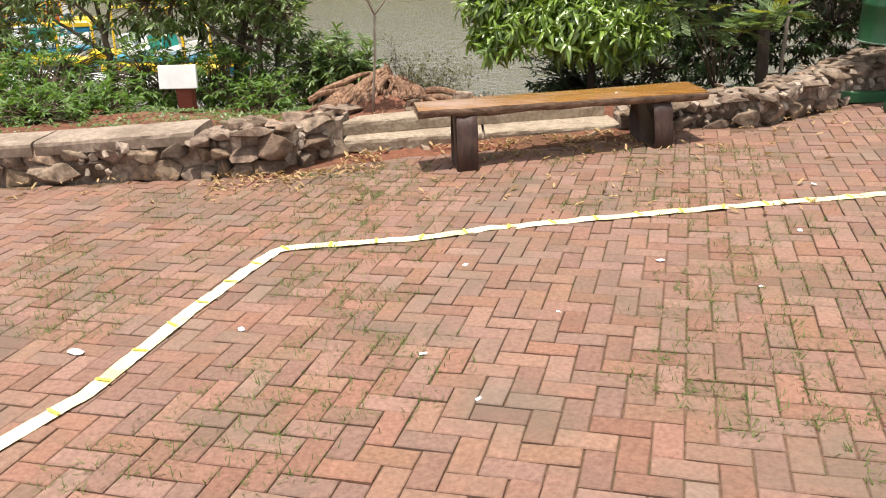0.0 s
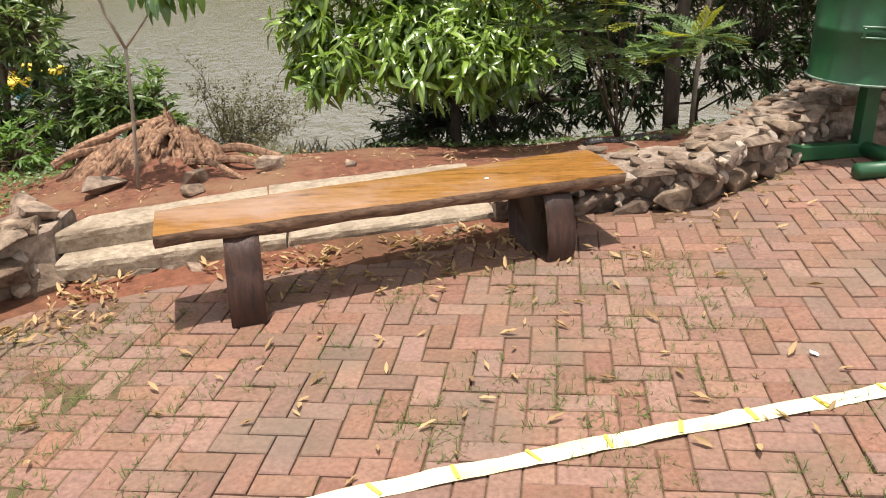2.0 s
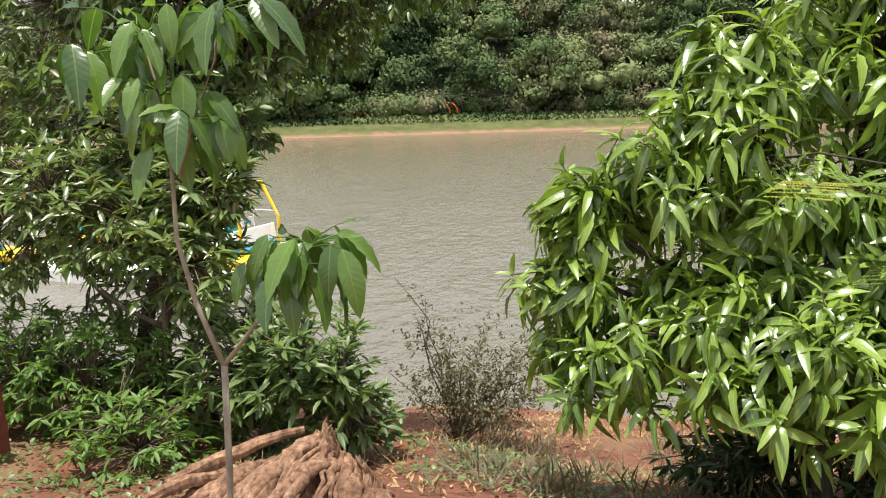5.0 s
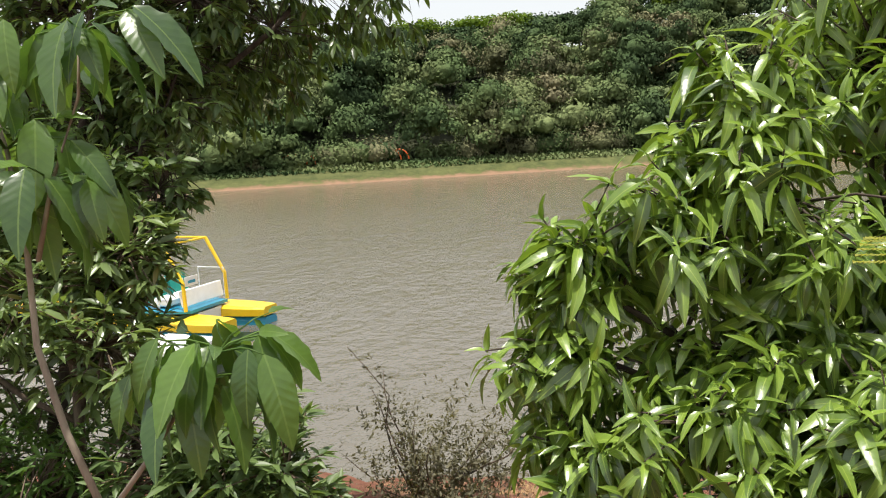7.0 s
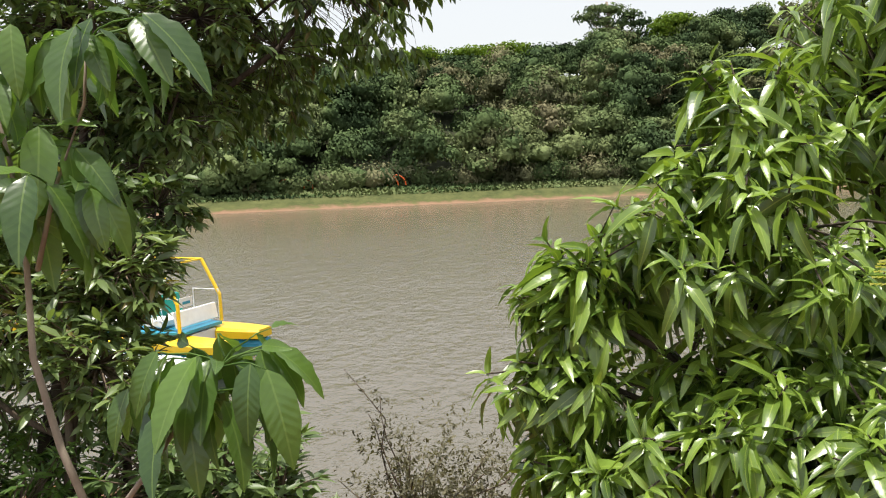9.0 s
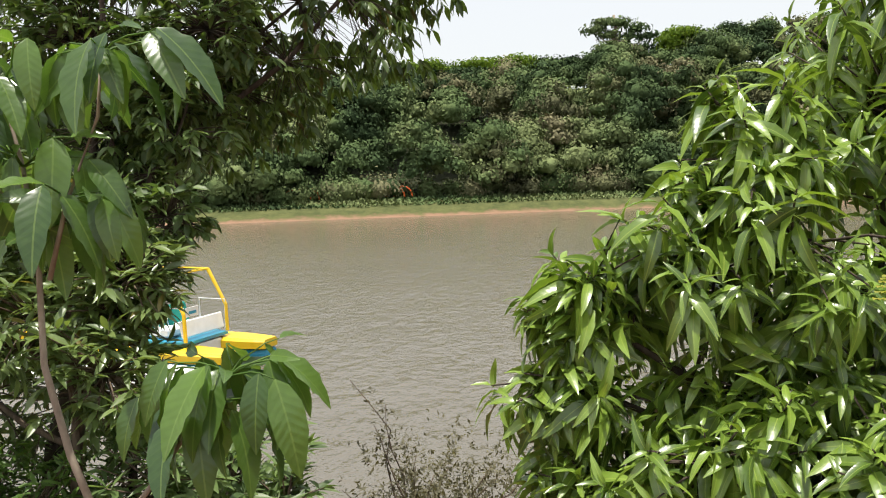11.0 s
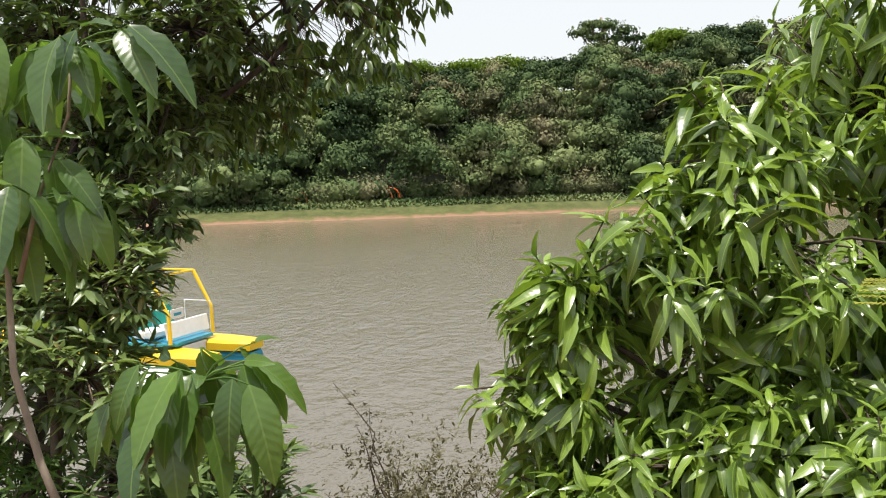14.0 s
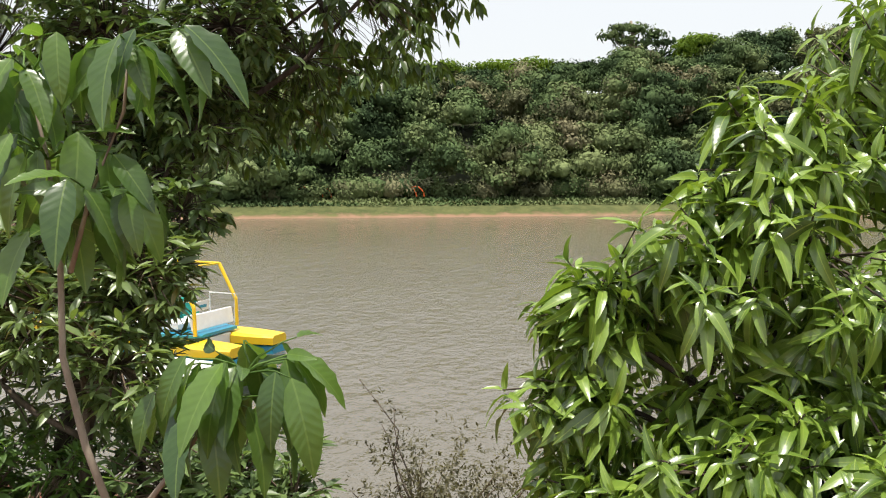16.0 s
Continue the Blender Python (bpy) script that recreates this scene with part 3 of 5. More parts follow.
for i in range(110):
    x = rng.uniform(1.4, 4.4) if i < 80 else rng.uniform(-2.6, -0.8)
    w = wall_right if i < 80 else wall_left
    tp = top_right(x) if i < 80 else top_left(x)
    s = rng.uniform(0.025, 0.07)
    ob = new("mortar_chip", CHIPS[rng.integers(len(CHIPS))])
    z0 = pave_z(x, wall_y(x))
    ob.matrix_world = pose(x, wall_y(x) + rng.uniform(-0.02, 0.06), z0 + (tp - z0) * rng.uniform(0.1, 0.98), rng.uniform(0, 90), rng.uniform(0, 90), 0) @ Matrix.Diagonal((s * 1.4, s, s, 1))
    ob.parent = w


def slab(parent, corners, z0, z1, thick, label, mat=m_concrete):
    """A concrete coping slab between a front edge and a back edge, with chipped edges."""
    (ax, ay), (bx_, by_), (cx, cy), (dx, dy) = corners
    g, n, vs, fs = Geo(), 16, [], []
    for i in range(n + 1):
        s = i / n
        f, b = (ax + (bx_ - ax) * s, ay + (by_ - ay) * s), (dx + (cx - dx) * s, dy + (cy - dy) * s)
        zt = z0 + (z1 - z0) * s
        e = [noise.noise((s * 9 + ax * 3, k * 3.1, 2)) * 0.010 for k in range(8)]
        dirx, diry = (b[0] - f[0]), (b[1] - f[1])
        for k, (q, h) in enumerate(((0.01, -1), (0.0, -0.35), (0.012, -0.12), (0.06, 0.0), (0.5, 0.03), (0.92, 0.0), (1.0, -0.2), (1.0, -1))):
            vs.append((f[0] + dirx * q + e[k] * 0.4, f[1] + diry * q + e[k], zt + h * thick + (e[(k + 3) % 8] * 0.6 if h > -1 else 0)))
    for i in range(n):
        fs += [(i * 8 + k, i * 8 + 8 + k, i * 8 + 9 + k, i * 8 + 1 + k) for k in range(7)] + [(i * 8 + 7, i * 8 + 15, i * 8 + 8, i * 8)]
    fs += [tuple(range(8)), tuple(reversed(range(n * 8, n * 8 + 8)))]
    g.add(vs, fs)
    return part("coping_slab", g, mat, parent, label)


slab(wall_mid, ((-0.77, 6.20), (0.195, 6.575), (0.16, 6.86), (-0.66, 6.48)), 0.0, 0.0, 0.10, "sunlit pale concrete coping slab")
slab(wall_mid, ((0.205, 6.57), (1.30, 6.87), (1.29, 7.15), (0.175, 6.865)), 0.005, 0.01, 0.11, "sunlit pale concrete coping slab")
slab(wall_mid, ((-0.74, 6.09), (0.30, 6.33), (0.28, 6.73), (-0.72, 6.4)), -0.103, -0.108, 0.095, "displaced lower concrete slab")
slab(wall_mid, ((0.32, 6.34), (1.40, 6.56), (1.32, 6.95), (0.30, 6.74)), -0.108, -0.10, 0.085, "displaced lower concrete slab")
slab(wall_left, ((-2.9, 5.66), (-1.72, 5.66), (-1.72, 6.08), (-2.9, 6.08)), -0.01, 0.07, 0.10, "grey weathered coping slab", m_coping_grey)
slab(wall_left, ((-6.0, 5.655), (-2.92, 5.655), (-2.92, 6.075), (-6.0, 6.075)), -0.16, -0.012, 0.10, "grey weathered coping slab", m_coping_grey)


# ---- bench ----
def bench():
    b = thing("bench", (0.0, 5.5, 0.0), "varnished plank bench on two dark log supports", "bench")
    fl, fr, br, bl = Vector((-0.122, 5.510)), Vector((1.93, 6.075)), Vector((1.85, 6.50)), Vector((-0.182, 5.82))
    g, ge, n = Geo(), Geo(), 40
    tv, ev = [], []
    for i in range(n + 1):
        s = i / n
        f, k = fl.lerp(fr, s), bl.lerp(br, s)
        w = 0.012 * noise.noise((s * 9, 1, 0)) + 0.006 * noise.noise((s * 31, 4, 0))
        w2 = 0.02 * noise.noise((s * 5, 7, 0)) + 0.006 * noise.noise((s * 25, 9, 0))
        zt = 0.236 + 0.006 * noise.noise((s * 4, 2, 2)) + 0.012 * s
        th = 0.055 + 0.014 * noise.noise((s * 6, 3, 3))
        row = []
        for q in range(7):
            p = f.lerp(k, q / 6)
            row.append((p.x, p.y + (w if q == 0 else w2 if q == 6 else 0), zt - (0.006 if q in (0, 6) else 0) + 0.002 * noise.noise((s * 20, q, 1))))
        tv += row
        a, c = row[0], row[6]
        ev += [(a[0], a[1] - 0.0015, a[2] - 0.001), (a[0], a[1] - 0.010 + w, a[2] - th * 0.45), (a[0], a[1] + 0.008, a[2] - th),
               (c[0], c[1] - 0.01, c[2] - th), (c[0], c[1] + 0.008, c[2] - th * 0.4), (c[0], c[1] + 0.0015, c[2] - 0.001)]
    g.add(tv, [(i * 7 + q, i * 7 + 7 + q, i * 7 + 8 + q, i * 7 + 1 + q) for i in range(n) for q in range(6)])
    ge.add(ev, [(i * 6 + 1 + q, i * 6 + 7 + q, i * 6 + 6 + q, i * 6 + q) for i in range(n) for q in range(5)] + [tuple(range(6)), tuple(reversed(range(n * 6, n * 6 + 6)))])
    inv = b.matrix_world.inverted()
    for q in (g, ge):
        q.v = [tuple(inv @ Vector(p)) for p in q.v]
    g.f = [tuple(reversed(q)) for q in g.f]
    seat = part("seat", g, m_plank, b, "orange-brown varnished plank with pale patches of wear and painted sky sheen", True)
    part("bark_edge", ge, m_plank_edge, seat, "rough dark live edge", True)
    for cx, cy, ht, turn in ((0.21, 5.53, 0.166, 9.0), (1.607, 5.945, 0.172, 19.0)):
        base = pave_z(cx, cy)
        lg = Geo()
        wid, dep, hgt = 0.145, 0.37, ht - base + 0.02
        prof = []
        for k in range(15):
            t = k / 14
            if t < 0.5:
                prof.append((0.012 - 0.026 * math.sin(t * 2 * math.pi), -0.02 + t * 2 * (hgt - 0.10)))
            else:
                a = (t - 0.5) * 2
                prof.append((0.012 + 0.08 * (1 - math.cos(a * math.pi)) if a < 0.5 else 0.092 + (dep - 0.09) * (a - 0.5) * 2, hgt - 0.12 + 0.12 * math.sin(min(0.5, a) * math.pi)))
        prof += [(dep + 0.03, hgt * 0.75), (dep + 0.045, hgt * 0.4), (dep + 0.03, 0.12), (dep, -0.02)]
        vs, m = [], len(prof)
        offs = (-1.0, -0.93, -0.4, 0.3, 0.93, 1.0)
        for o in offs:
            for py, pz in prof:
                sh = 0.93 if abs(o) == 1 else 1.0
                vs.append((o * wid / 2 + 0.004 * noise.noise((py * 9, pz * 9, o)), dep * 0.5 + (py - dep * 0.5) * sh + 0.006 * noise.noise((pz * 8, o, cx)), pz * (0.985 if abs(o) == 1 and pz > 0.1 else 1)))
        fs = [(j * m + i, (j + 1) * m + i, (j + 1) * m + i + 1, j * m + i + 1) for j in range(len(offs) - 1) for i in range(m - 1)]
        fs += [tuple(reversed(range(m))), tuple(range((len(offs) - 1) * m, len(offs) * m))]
        mat = inv @ pose(cx, cy, base, 0, 0, turn)
        lg.add(vs, fs, mat)
        part("leg", lg, m_leg, b, "dark stained log support", True)
    return b


bench()


# ---- litter bin ----
def bin_thing():
    cx, cy = 3.77, 7.22
    z = pave_z(cx, cy)
    b = thing("litter_bin", (cx, cy, z), "green painted steel drum bin on a post, over paving", "litter bin")
    g, n = Geo(), 40
    ring = [(0.352, 0.50), (0.362, 0.505), (0.362, 0.515), (0.355, 0.53), (0.357, 0.78), (0.366, 0.795), (0.357, 0.81), (0.357, 1.07), (0.366, 1.085), (0.357, 1.10), (0.355, 1.36), (0.37, 1.375), (0.345, 1.38), (0.34, 1.34), (0.335, 0.54)]
    vs = [(r * math.cos(2 * math.pi * k / n), r * math.sin(2 * math.pi * k / n), h) for r, h in ring for k in range(n)]
    fs = [(i * n + k, i * n + (k + 1) % n, (i + 1) * n + (k + 1) % n, (i + 1) * n + k) for i in range(len(ring) - 1) for k in range(n)] + [tuple(reversed(range(n)))]
    g.add(vs, fs)
    drum = part("drum", g, m_green, b, "", True)
    g = Geo()
    pts = [(0.362 * math.cos(2 * math.pi * k / n), 0.362 * math.sin(2 * math.pi * k / n), 0.503) for k in range(n + 1)]
    g.tube(pts, [0.008] * (n + 1), 6)
    part("bottom_rim", g, m_green_rim, drum, "scuffed pale rim")
    g = Geo()
    for w, h, dx, dz in ((0.15, 0.014, 0, 0.03), (0.15, 0.014, 0, -0.03), (0.014, 0.06, -0.07, 0), (0.014, 0.06, 0.07, 0)):
        g.box((w, 0.02, h), pose(-0.20 + dx, -0.315, 0.80 + dz, 0, 0, -30), 0.003)
    part("latch_bracket", g, m_green, drum, "")
    g = Geo().box((0.09, 0.09, 0.51), pose(0.02, 0, 0.25), 0.006)
    part("post", g, m_green, b)
    g = Geo().tube([(-0.27, -0.47, 0.05), (0.10, -0.42, 0.05), (0.55, -0.36, 0.05)], [0.048] * 3, 14)
    part("foot_tube", g, m_green, b, "", True)
    g = Geo().tube([(0.02, 0.0, 0.06), (0.08, -0.20, 0.06), (0.12, -0.40, 0.055)], [0.046] * 3, 14)
    part("foot_tube", g, m_green, b, "", True)
    g = Geo().box((0.52, 0.08, 0.09), pose(-0.22, -0.02, 0.045, 0, 0, 4), 0.006)
    part("foot_bar", g, m_green, b)
    return b


bin_thing()


# ---- sign board on a post ----
def sign():
    x, y = -2.97, 8.85
    z = ground_z(x, y)
    s = thing("sign_board", (x, y, z), "blank white board on a leaning red post", "sign")
    h = 0.05 - z
    g = Geo().box((0.43, 0.03, 0.25), pose(0, -0.02, h - 0.13, -8, -2, -6), 0.006)
    part("board", g, m_white, s, "blank white board")
    g = Geo().box((0.17, 0.10, h - 0.10), pose(0.04, 0.05, (h - 0.10) / 2, 0, -2, -6), 0.008)
    part("post", g, m_redpost, s, "red oxide painted post")


sign()


# ---- marking tape on the paving ----
def tape():
    pts = [(-2.3, 0.2), (-1.72, 1.3), (-1.296, 2.277), (-1.143, 2.585), (-0.999, 3.289), (-0.859, 3.817), (-0.78, 4.075), (-0.70, 4.115), (-0.4, 4.15), (-0.027, 4.19), (0.33, 4.30), (0.776, 4.38), (1.25, 4.46), (1.737, 4.535), (2.2, 4.59), (2.618, 4.663), (3.6, 4.83), (5.5, 5.2)]
    seg = [0.0]
    for a, b in zip(pts, pts[1:]):
        seg.append(seg[-1] + math.dist(a, b))
    n = int(seg[-1] / 0.035)
    g, gy_, marks = Geo(), Geo(), []
    vs = []
    for i in range(n + 1):
        d = seg[-1] * i / n
        x, y = float(np.interp(d, seg, [p[0] for p in pts])), float(np.interp(d, seg, [p[1] for p in pts]))
        x2, y2 = float(np.interp(d + 0.03, seg, [p[0] for p in pts])), float(np.interp(d + 0.03, seg, [p[1] for p in pts]))
        a = math.atan2(y2 - y, x2 - x) if i < n else a
        w = 0.036 * (1 + 0.12 * noise.noise((d * 5, 0, 0)))
        lift = 0.011 + 0.006 * noise.noise((d * 7, 3, 0)) + 0.003 * noise.noise((d * 23, 5, 0))
        px, py = -math.sin(a), math.cos(a)
        wig = 0.006 * noise.noise((d * 3.3, 8, 0))
        for s in (-1, -0.4, 0.4, 1):
            vs.append((x + px * (s * w + wig), y + py * (s * w + wig), pave_z(x, y) + lift + 0.004 * noise.noise((d * 13, s * 2, 1))))
        marks.append((x, y, a, lift))
    g.add(vs, [(i * 4 + k, i * 4 + 4 + k, i * 4 + 5 + k, i * 4 + 1 + k) for i in range(n) for k in range(3)])
    g.f = [tuple(reversed(f)) for f in g.f]
    t = tagged(part("marking_tape", g, m_tape_w, smooth=True), "white plastic tape with yellow creases lying on the paving", "tape")
    for i in range(2, n - 2, 7):
        x, y, a, lift = marks[i]
        q = Geo().box((0.010 + 0.012 * abs(noise.noise((i * 0.7, 0.3, 0))), 0.066, 0.002), pose(x, y, pave_z(x, y) + lift + 0.006, 0, 0, math.degrees(a) + 55 * noise.noise((i * 0.37, 1, 1))))
        gy_.add(q.v, q.f)
    tagged(part("yellow_print", gy_, m_tape_y, t, "yellow printed creases"), kind="stuff")


tape()


# ---- strip of washed soil along the foot of the wall ----
g, vs = Geo(), []
n = 90
for i in range(n + 1):
    x = -1.5 + 3.3 * i / n
    for q in range(6):
        wdt = 0.20 + 0.12 * noise.noise((x * 1.7, 0, 4)) if -1.3 < x < 1.6 else 0.10
        y = wall_y(x) + 0.10 - (wdt + 0.1) * q / 5
        z = pave_z(x, y) + (0.034, 0.026, 0.017, 0.010, 0.005, -0.012)[q] + 0.012 * noise.noise((x * 9, y * 9, 2))
        vs.append((x, y, z))
g.add(vs, [(i * 6 + q, i * 6 + 1 + q, i * 6 + 7 + q, i * 6 + 6 + q) for i in range(n) for q in range(5)])
tagged(part("soil_strip", g, m_soil, smooth=True), "red soil washed over the paving along the wall", "soil", kind="structure")


# ---- plants ----
LEAF_BROAD = leaf_shape(0.28, 0.62, 0.10, 6, 1.3, 0.18, 0.62)
LEAF_NARROW = leaf_shape(0.27, 0.2, 0.10, 3, 1.3, 0, 0.6)
LEAF_WIDE = leaf_shape(0.40, 0.34, 0.08, 10, 1.5, 0.12, 0.72)
LEAF_TINY = leaf_shape(0.45, 0.1, 0.05, 2)


def whorls(rng, tips, outs, each, length, shape, droop=0.25, spread=1.0):
    """Leaves radiating from the tip of every twig."""
    pos, way, size = [], [], []
    for p, o in zip(tips, outs):
        n = int(rng.integers(each[0], each[1] + 1))
        a0 = rng.uniform(0, 6.28)
        for k in range(n):
            a = a0 + k * 2.4
            e = rng.uniform(-0.6, 0.65) + 0.2 * o[2]
            d = np.array((math.cos(a) * math.cos(e), math.sin(a) * math.cos(e), math.sin(e))) * spread + np.asarray(o) * 0.55
            d[2] -= droop
            pos.append(np.asarray(p) - np.asarray(o) * 0.10 * k / n * length * 6)
            way.append(d), size.append(length * rng.uniform(0.55, 1.18))
    return scatter(shape, pos, way, size, None, 0.4)


def limbs(name, thing_, base, top, centres, mat, r0, tips=(), twig=0.006, seed=1):
    """Trunk, limbs to the centres of the crown and twigs out to the tips: each limb a part."""
    trunk_pts = bent(base, top, 0.06, 6, seed)
    inv = thing_.matrix_world.inverted()
    put = lambda pts: [inv @ Vector(p) for p in pts]
    trunk = part("trunk", Geo().tube(put(trunk_pts), lerp_r(r0, r0 * 0.62, 6), 10, 0.3, seed), mat, thing_, "", True)
    nodes_ = []
    for i, c in enumerate(centres):
        pts = bent(trunk_pts[-1 - (i % 3)], c, 0.12, 5, seed + i + 1)
        part("limb", Geo().tube(put(pts), lerp_r(r0 * 0.5, r0 * 0.16, 5), 7, 0.25, i), mat, trunk, "", True)
        nodes_ += pts[2:]
    if len(tips):
        g, arr = Geo(), np.array([tuple(q) for q in nodes_])
        for i, t in enumerate(tips):
            j = int(np.argmin(((arr - np.asarray(t)) ** 2).sum(1)))
            g.tube(put(bent(arr[j], t, 0.1, 2, i * 0.37)), [twig * 1.6, twig * 1.2, twig * 0.7], 4)
        tagged(part("twigs", g, mat, trunk, "", True), kind="stuff")
    return trunk


def crown_part(name, geo, mat, thing_, shape=None):
    v, f = geo
    m = np.array(thing_.matrix_world.inverted())
    v = v @ m[:3, :3].T + m[:3, 3]
    return bulk(name, v, f, mat, thing_, True, shape)


def rosettes(rng, tips, outs, each, length, shape, lift=0.55):
    """Shoots with leaves all round: the young ones stand up, the old ones arch out and hang."""
    pos, way, up, size = [], [], [], []
    for p, o in zip(tips, outs):
        axis = np.asarray(o) * 0.8 + np.array((0, 0, lift)) + rng.normal(0, 0.38, 3)
        axis /= np.linalg.norm(axis)
        a = np.cross(axis, (0.3, 0.9, 0.2))
        a /= np.linalg.norm(a)
        b = np.cross(axis, a)
        n, t0, big = int(rng.integers(each[0], each[1] + 1)), rng.uniform(0, 6.28), rng.uniform(0.78, 1.12)
        for k in range(n):
            q = (k + rng.uniform(0, 0.8)) / n
            tilt, t = 0.35 + 1.35 * q ** 0.75 + rng.normal(0, 0.22), t0 + k * 2.4 + rng.normal(0, 0.3)
            d = axis * math.cos(tilt) + (a * math.cos(t) + b * math.sin(t)) * math.sin(tilt)
            d[2] -= rng.uniform(0.0, 0.35) + 0.62 * q
            pos.append(np.asarray(p) - axis * 0.13 * q)
            way.append(d), up.append(axis * 0.7 + np.array((0, 0, 0.5)))
            size.append(length * big * (0.50 + 0.6 * min(1, q * 2.2)) * rng.uniform(0.72, 1.15))
    return scatter(shape, pos, way, size, up, 0.34)


def mango():
    rng = np.random.default_rng(11)
    base = (1.45, 9.0, ground_z(1.45, 9.0) - 0.03)
    t = thing("mango_tree", base, "bushy young tree with long glossy green leaves", "tree")
    vols = [((1.30, 9.05, 0.62), (0.82, 0.75, 0.62), 130), ((0.30, 8.92, 0.66), (0.24, 0.30, 0.20), 22), ((0.38, 8.82, 0.28), (0.30, 0.34, 0.22), 26), ((0.36, 8.95, 0.96), (0.22, 0.26, 0.22), 20),
            ((0.85, 9.0, 1.06), (0.46, 0.46, 0.40), 50), ((1.0, 9.05, 1.44), (0.30, 0.34, 0.34), 32), ((1.62, 9.45, 1.58), (0.48, 0.55, 0.66), 74),
            ((1.72, 8.95, 0.72), (0.46, 0.55, 0.66), 66), ((1.35, 8.45, 0.40), (0.58, 0.36, 0.34), 54), ((1.90, 8.80, 0.22), (0.32, 0.40, 0.28), 26), ((0.80, 8.65, 0.45), (0.40, 0.34, 0.38), 40),
            ((1.45, 9.0, 0.22), (0.62, 0.40, 0.22), 30)]
    tips, outs = [], []
    for c, r, n in vols:
        p, d = shell(rng, c, r, int(n * 1.75), -0.65, 0.55)
        thick = np.array([noise.noise(tuple(q * 3.1)) > -0.26 for q in p])
        tips.append(p[thick]), outs.append(d[thick])
    tips, outs = np.concatenate(tips), np.concatenate(outs)
    limbs("mango", t, base, (1.42, 9.0, 0.15), [v[0] for v in vols] + [(1.0, 8.8, 0.4), (1.6, 8.6, 0.4), (1.5, 9.3, 1.4)], m_bark_dark, 0.048, tips, 0.004, 3)
    crown_part("crown", rosettes(rng, tips, outs, (10, 16), 0.150, LEAF_BROAD), m_mango, t, LEAF_BROAD)


mango()


def leafy_tree(name, base, top, vols, leaf_mat, bark, r0, label, length, each=(5, 9), shape=LEAF_NARROW, seed=1, droop=0.3, twig=0.004, category="tree", low=-0.9, depth=0.5):
    rng = np.random.default_rng(seed)
    t = thing(name, base, label, category)
    tips, outs = [], []
    for c, r, n in vols:
        p, d = shell(rng, c, r, n, low, depth)
        tips.append(p), outs.append(d)
    tips, outs = np.concatenate(tips), np.concatenate(outs)
    limbs(name, t, base, top, [v[0] for v in vols], bark, r0, tips, twig, seed)
    crown_part("crown", whorls(rng, tips, outs, each, length, shape, droop), leaf_mat, t)
    return t


def gz(x, y, sink=0.03):
    return (x, y, ground_z(x, y) - sink)


# overhanging tree on the bank and its neighbours
leafy_tree("bank_tree", gz(-2.75, 10.0), (-2.4, 10.3, 1.3),
           [((-1.5, 11.3, 2.6), (1.0, 0.8, 0.8), 400), ((-1.95, 11.2, 2.05), (0.75, 0.6, 0.55), 210), ((-2.6, 11.0, 2.3), (1.0, 1.0, 1.0), 330), ((-3.6, 10.8, 2.2), (1.1, 1.0, 1.1), 330), ((-2.3, 10.6, 3.6), (1.5, 1.2, 0.7), 420), ((-0.85, 11.4, 2.95), (0.45, 0.5, 0.55), 170), ((-3.0, 10.4, 1.3), (0.8, 0.7, 0.6), 240), ((-3.4, 10.9, 0.6), (0.9, 0.6, 0.7), 260)],
           m_canopy, m_bark_dark, 0.055, "leaning bank tree with drooping olive-green leaves", 0.115, (5, 9), leaf_shape(0.34, 0.2, 0.10, 3, 1.3, 0, 0.6), 21, 0.85, 0.0018)
leafy_tree("bank_tree", gz(-2.35, 9.75), (-2.3, 9.8, 0.35),
           [((-2.45, 9.7, 0.75), (0.60, 0.5, 0.42), 120), ((-2.0, 9.6, 0.5), (0.36, 0.4, 0.36), 75), ((-1.95, 9.8, 0.95), (0.30, 0.3, 0.3), 90), ((-3.0, 9.7, 0.9), (0.6, 0.5, 0.4), 95), ((-2.45, 10.0, 1.15), (0.40, 0.4, 0.4), 100), ((-3.6, 9.9, 0.6), (0.6, 0.5, 0.5), 110), ((-2.5, 10.2, 0.15), (0.7, 0.4, 0.4), 80), ((-1.75, 9.9, -0.1), (0.5, 0.4, 0.4), 80)],
           m_left_leaf, m_bark, 0.04, "small tree on the bank with olive-green leaf rosettes", 0.125, (7, 11), LEAF_NARROW, 22, 0.15)
leafy_tree("bank_tree", gz(-4.2, 10.0), (-4.25, 10.0, 0.3),
           [((-4.9, 10.1, 0.9), (0.9, 0.7, 0.6), 170), ((-3.9, 10.2, 1.2), (0.7, 0.6, 0.6), 120), ((-5.6, 10.6, 0.5), (0.8, 0.7, 0.6), 130), ((-4.4, 10.6, 1.9), (0.9, 0.8, 0.7), 130)],
           m_left_leaf, m_bark, 0.055, "forked grey-barked tree above the lake", 0.125, (6, 10), LEAF_NARROW, 23, 0.2)
leafy_tree("bank_tree", gz(-2.2, 10.1), (-2.1, 10.2, 1.2),
           [((-1.95, 10.35, 1.85), (0.42, 0.36, 0.50), 190), ((-2.35, 10.35, 1.55), (0.38, 0.36, 0.42), 130), ((-1.75, 10.45, 2.3), (0.40, 0.36, 0.36), 110), ((-2.5, 10.4, 2.3), (0.5, 0.4, 0.4), 120), ((-1.9, 10.1, 1.25), (0.24, 0.28, 0.28), 60)],
           m_shrub, m_bark_dark, 0.03, "dark-leaved small tree on the bank, in shade", 0.10, (6, 10), leaf_shape(0.36, 0.2, 0.10, 3, 1.2, 0, 0.6), 27, 0.35, 0.003)
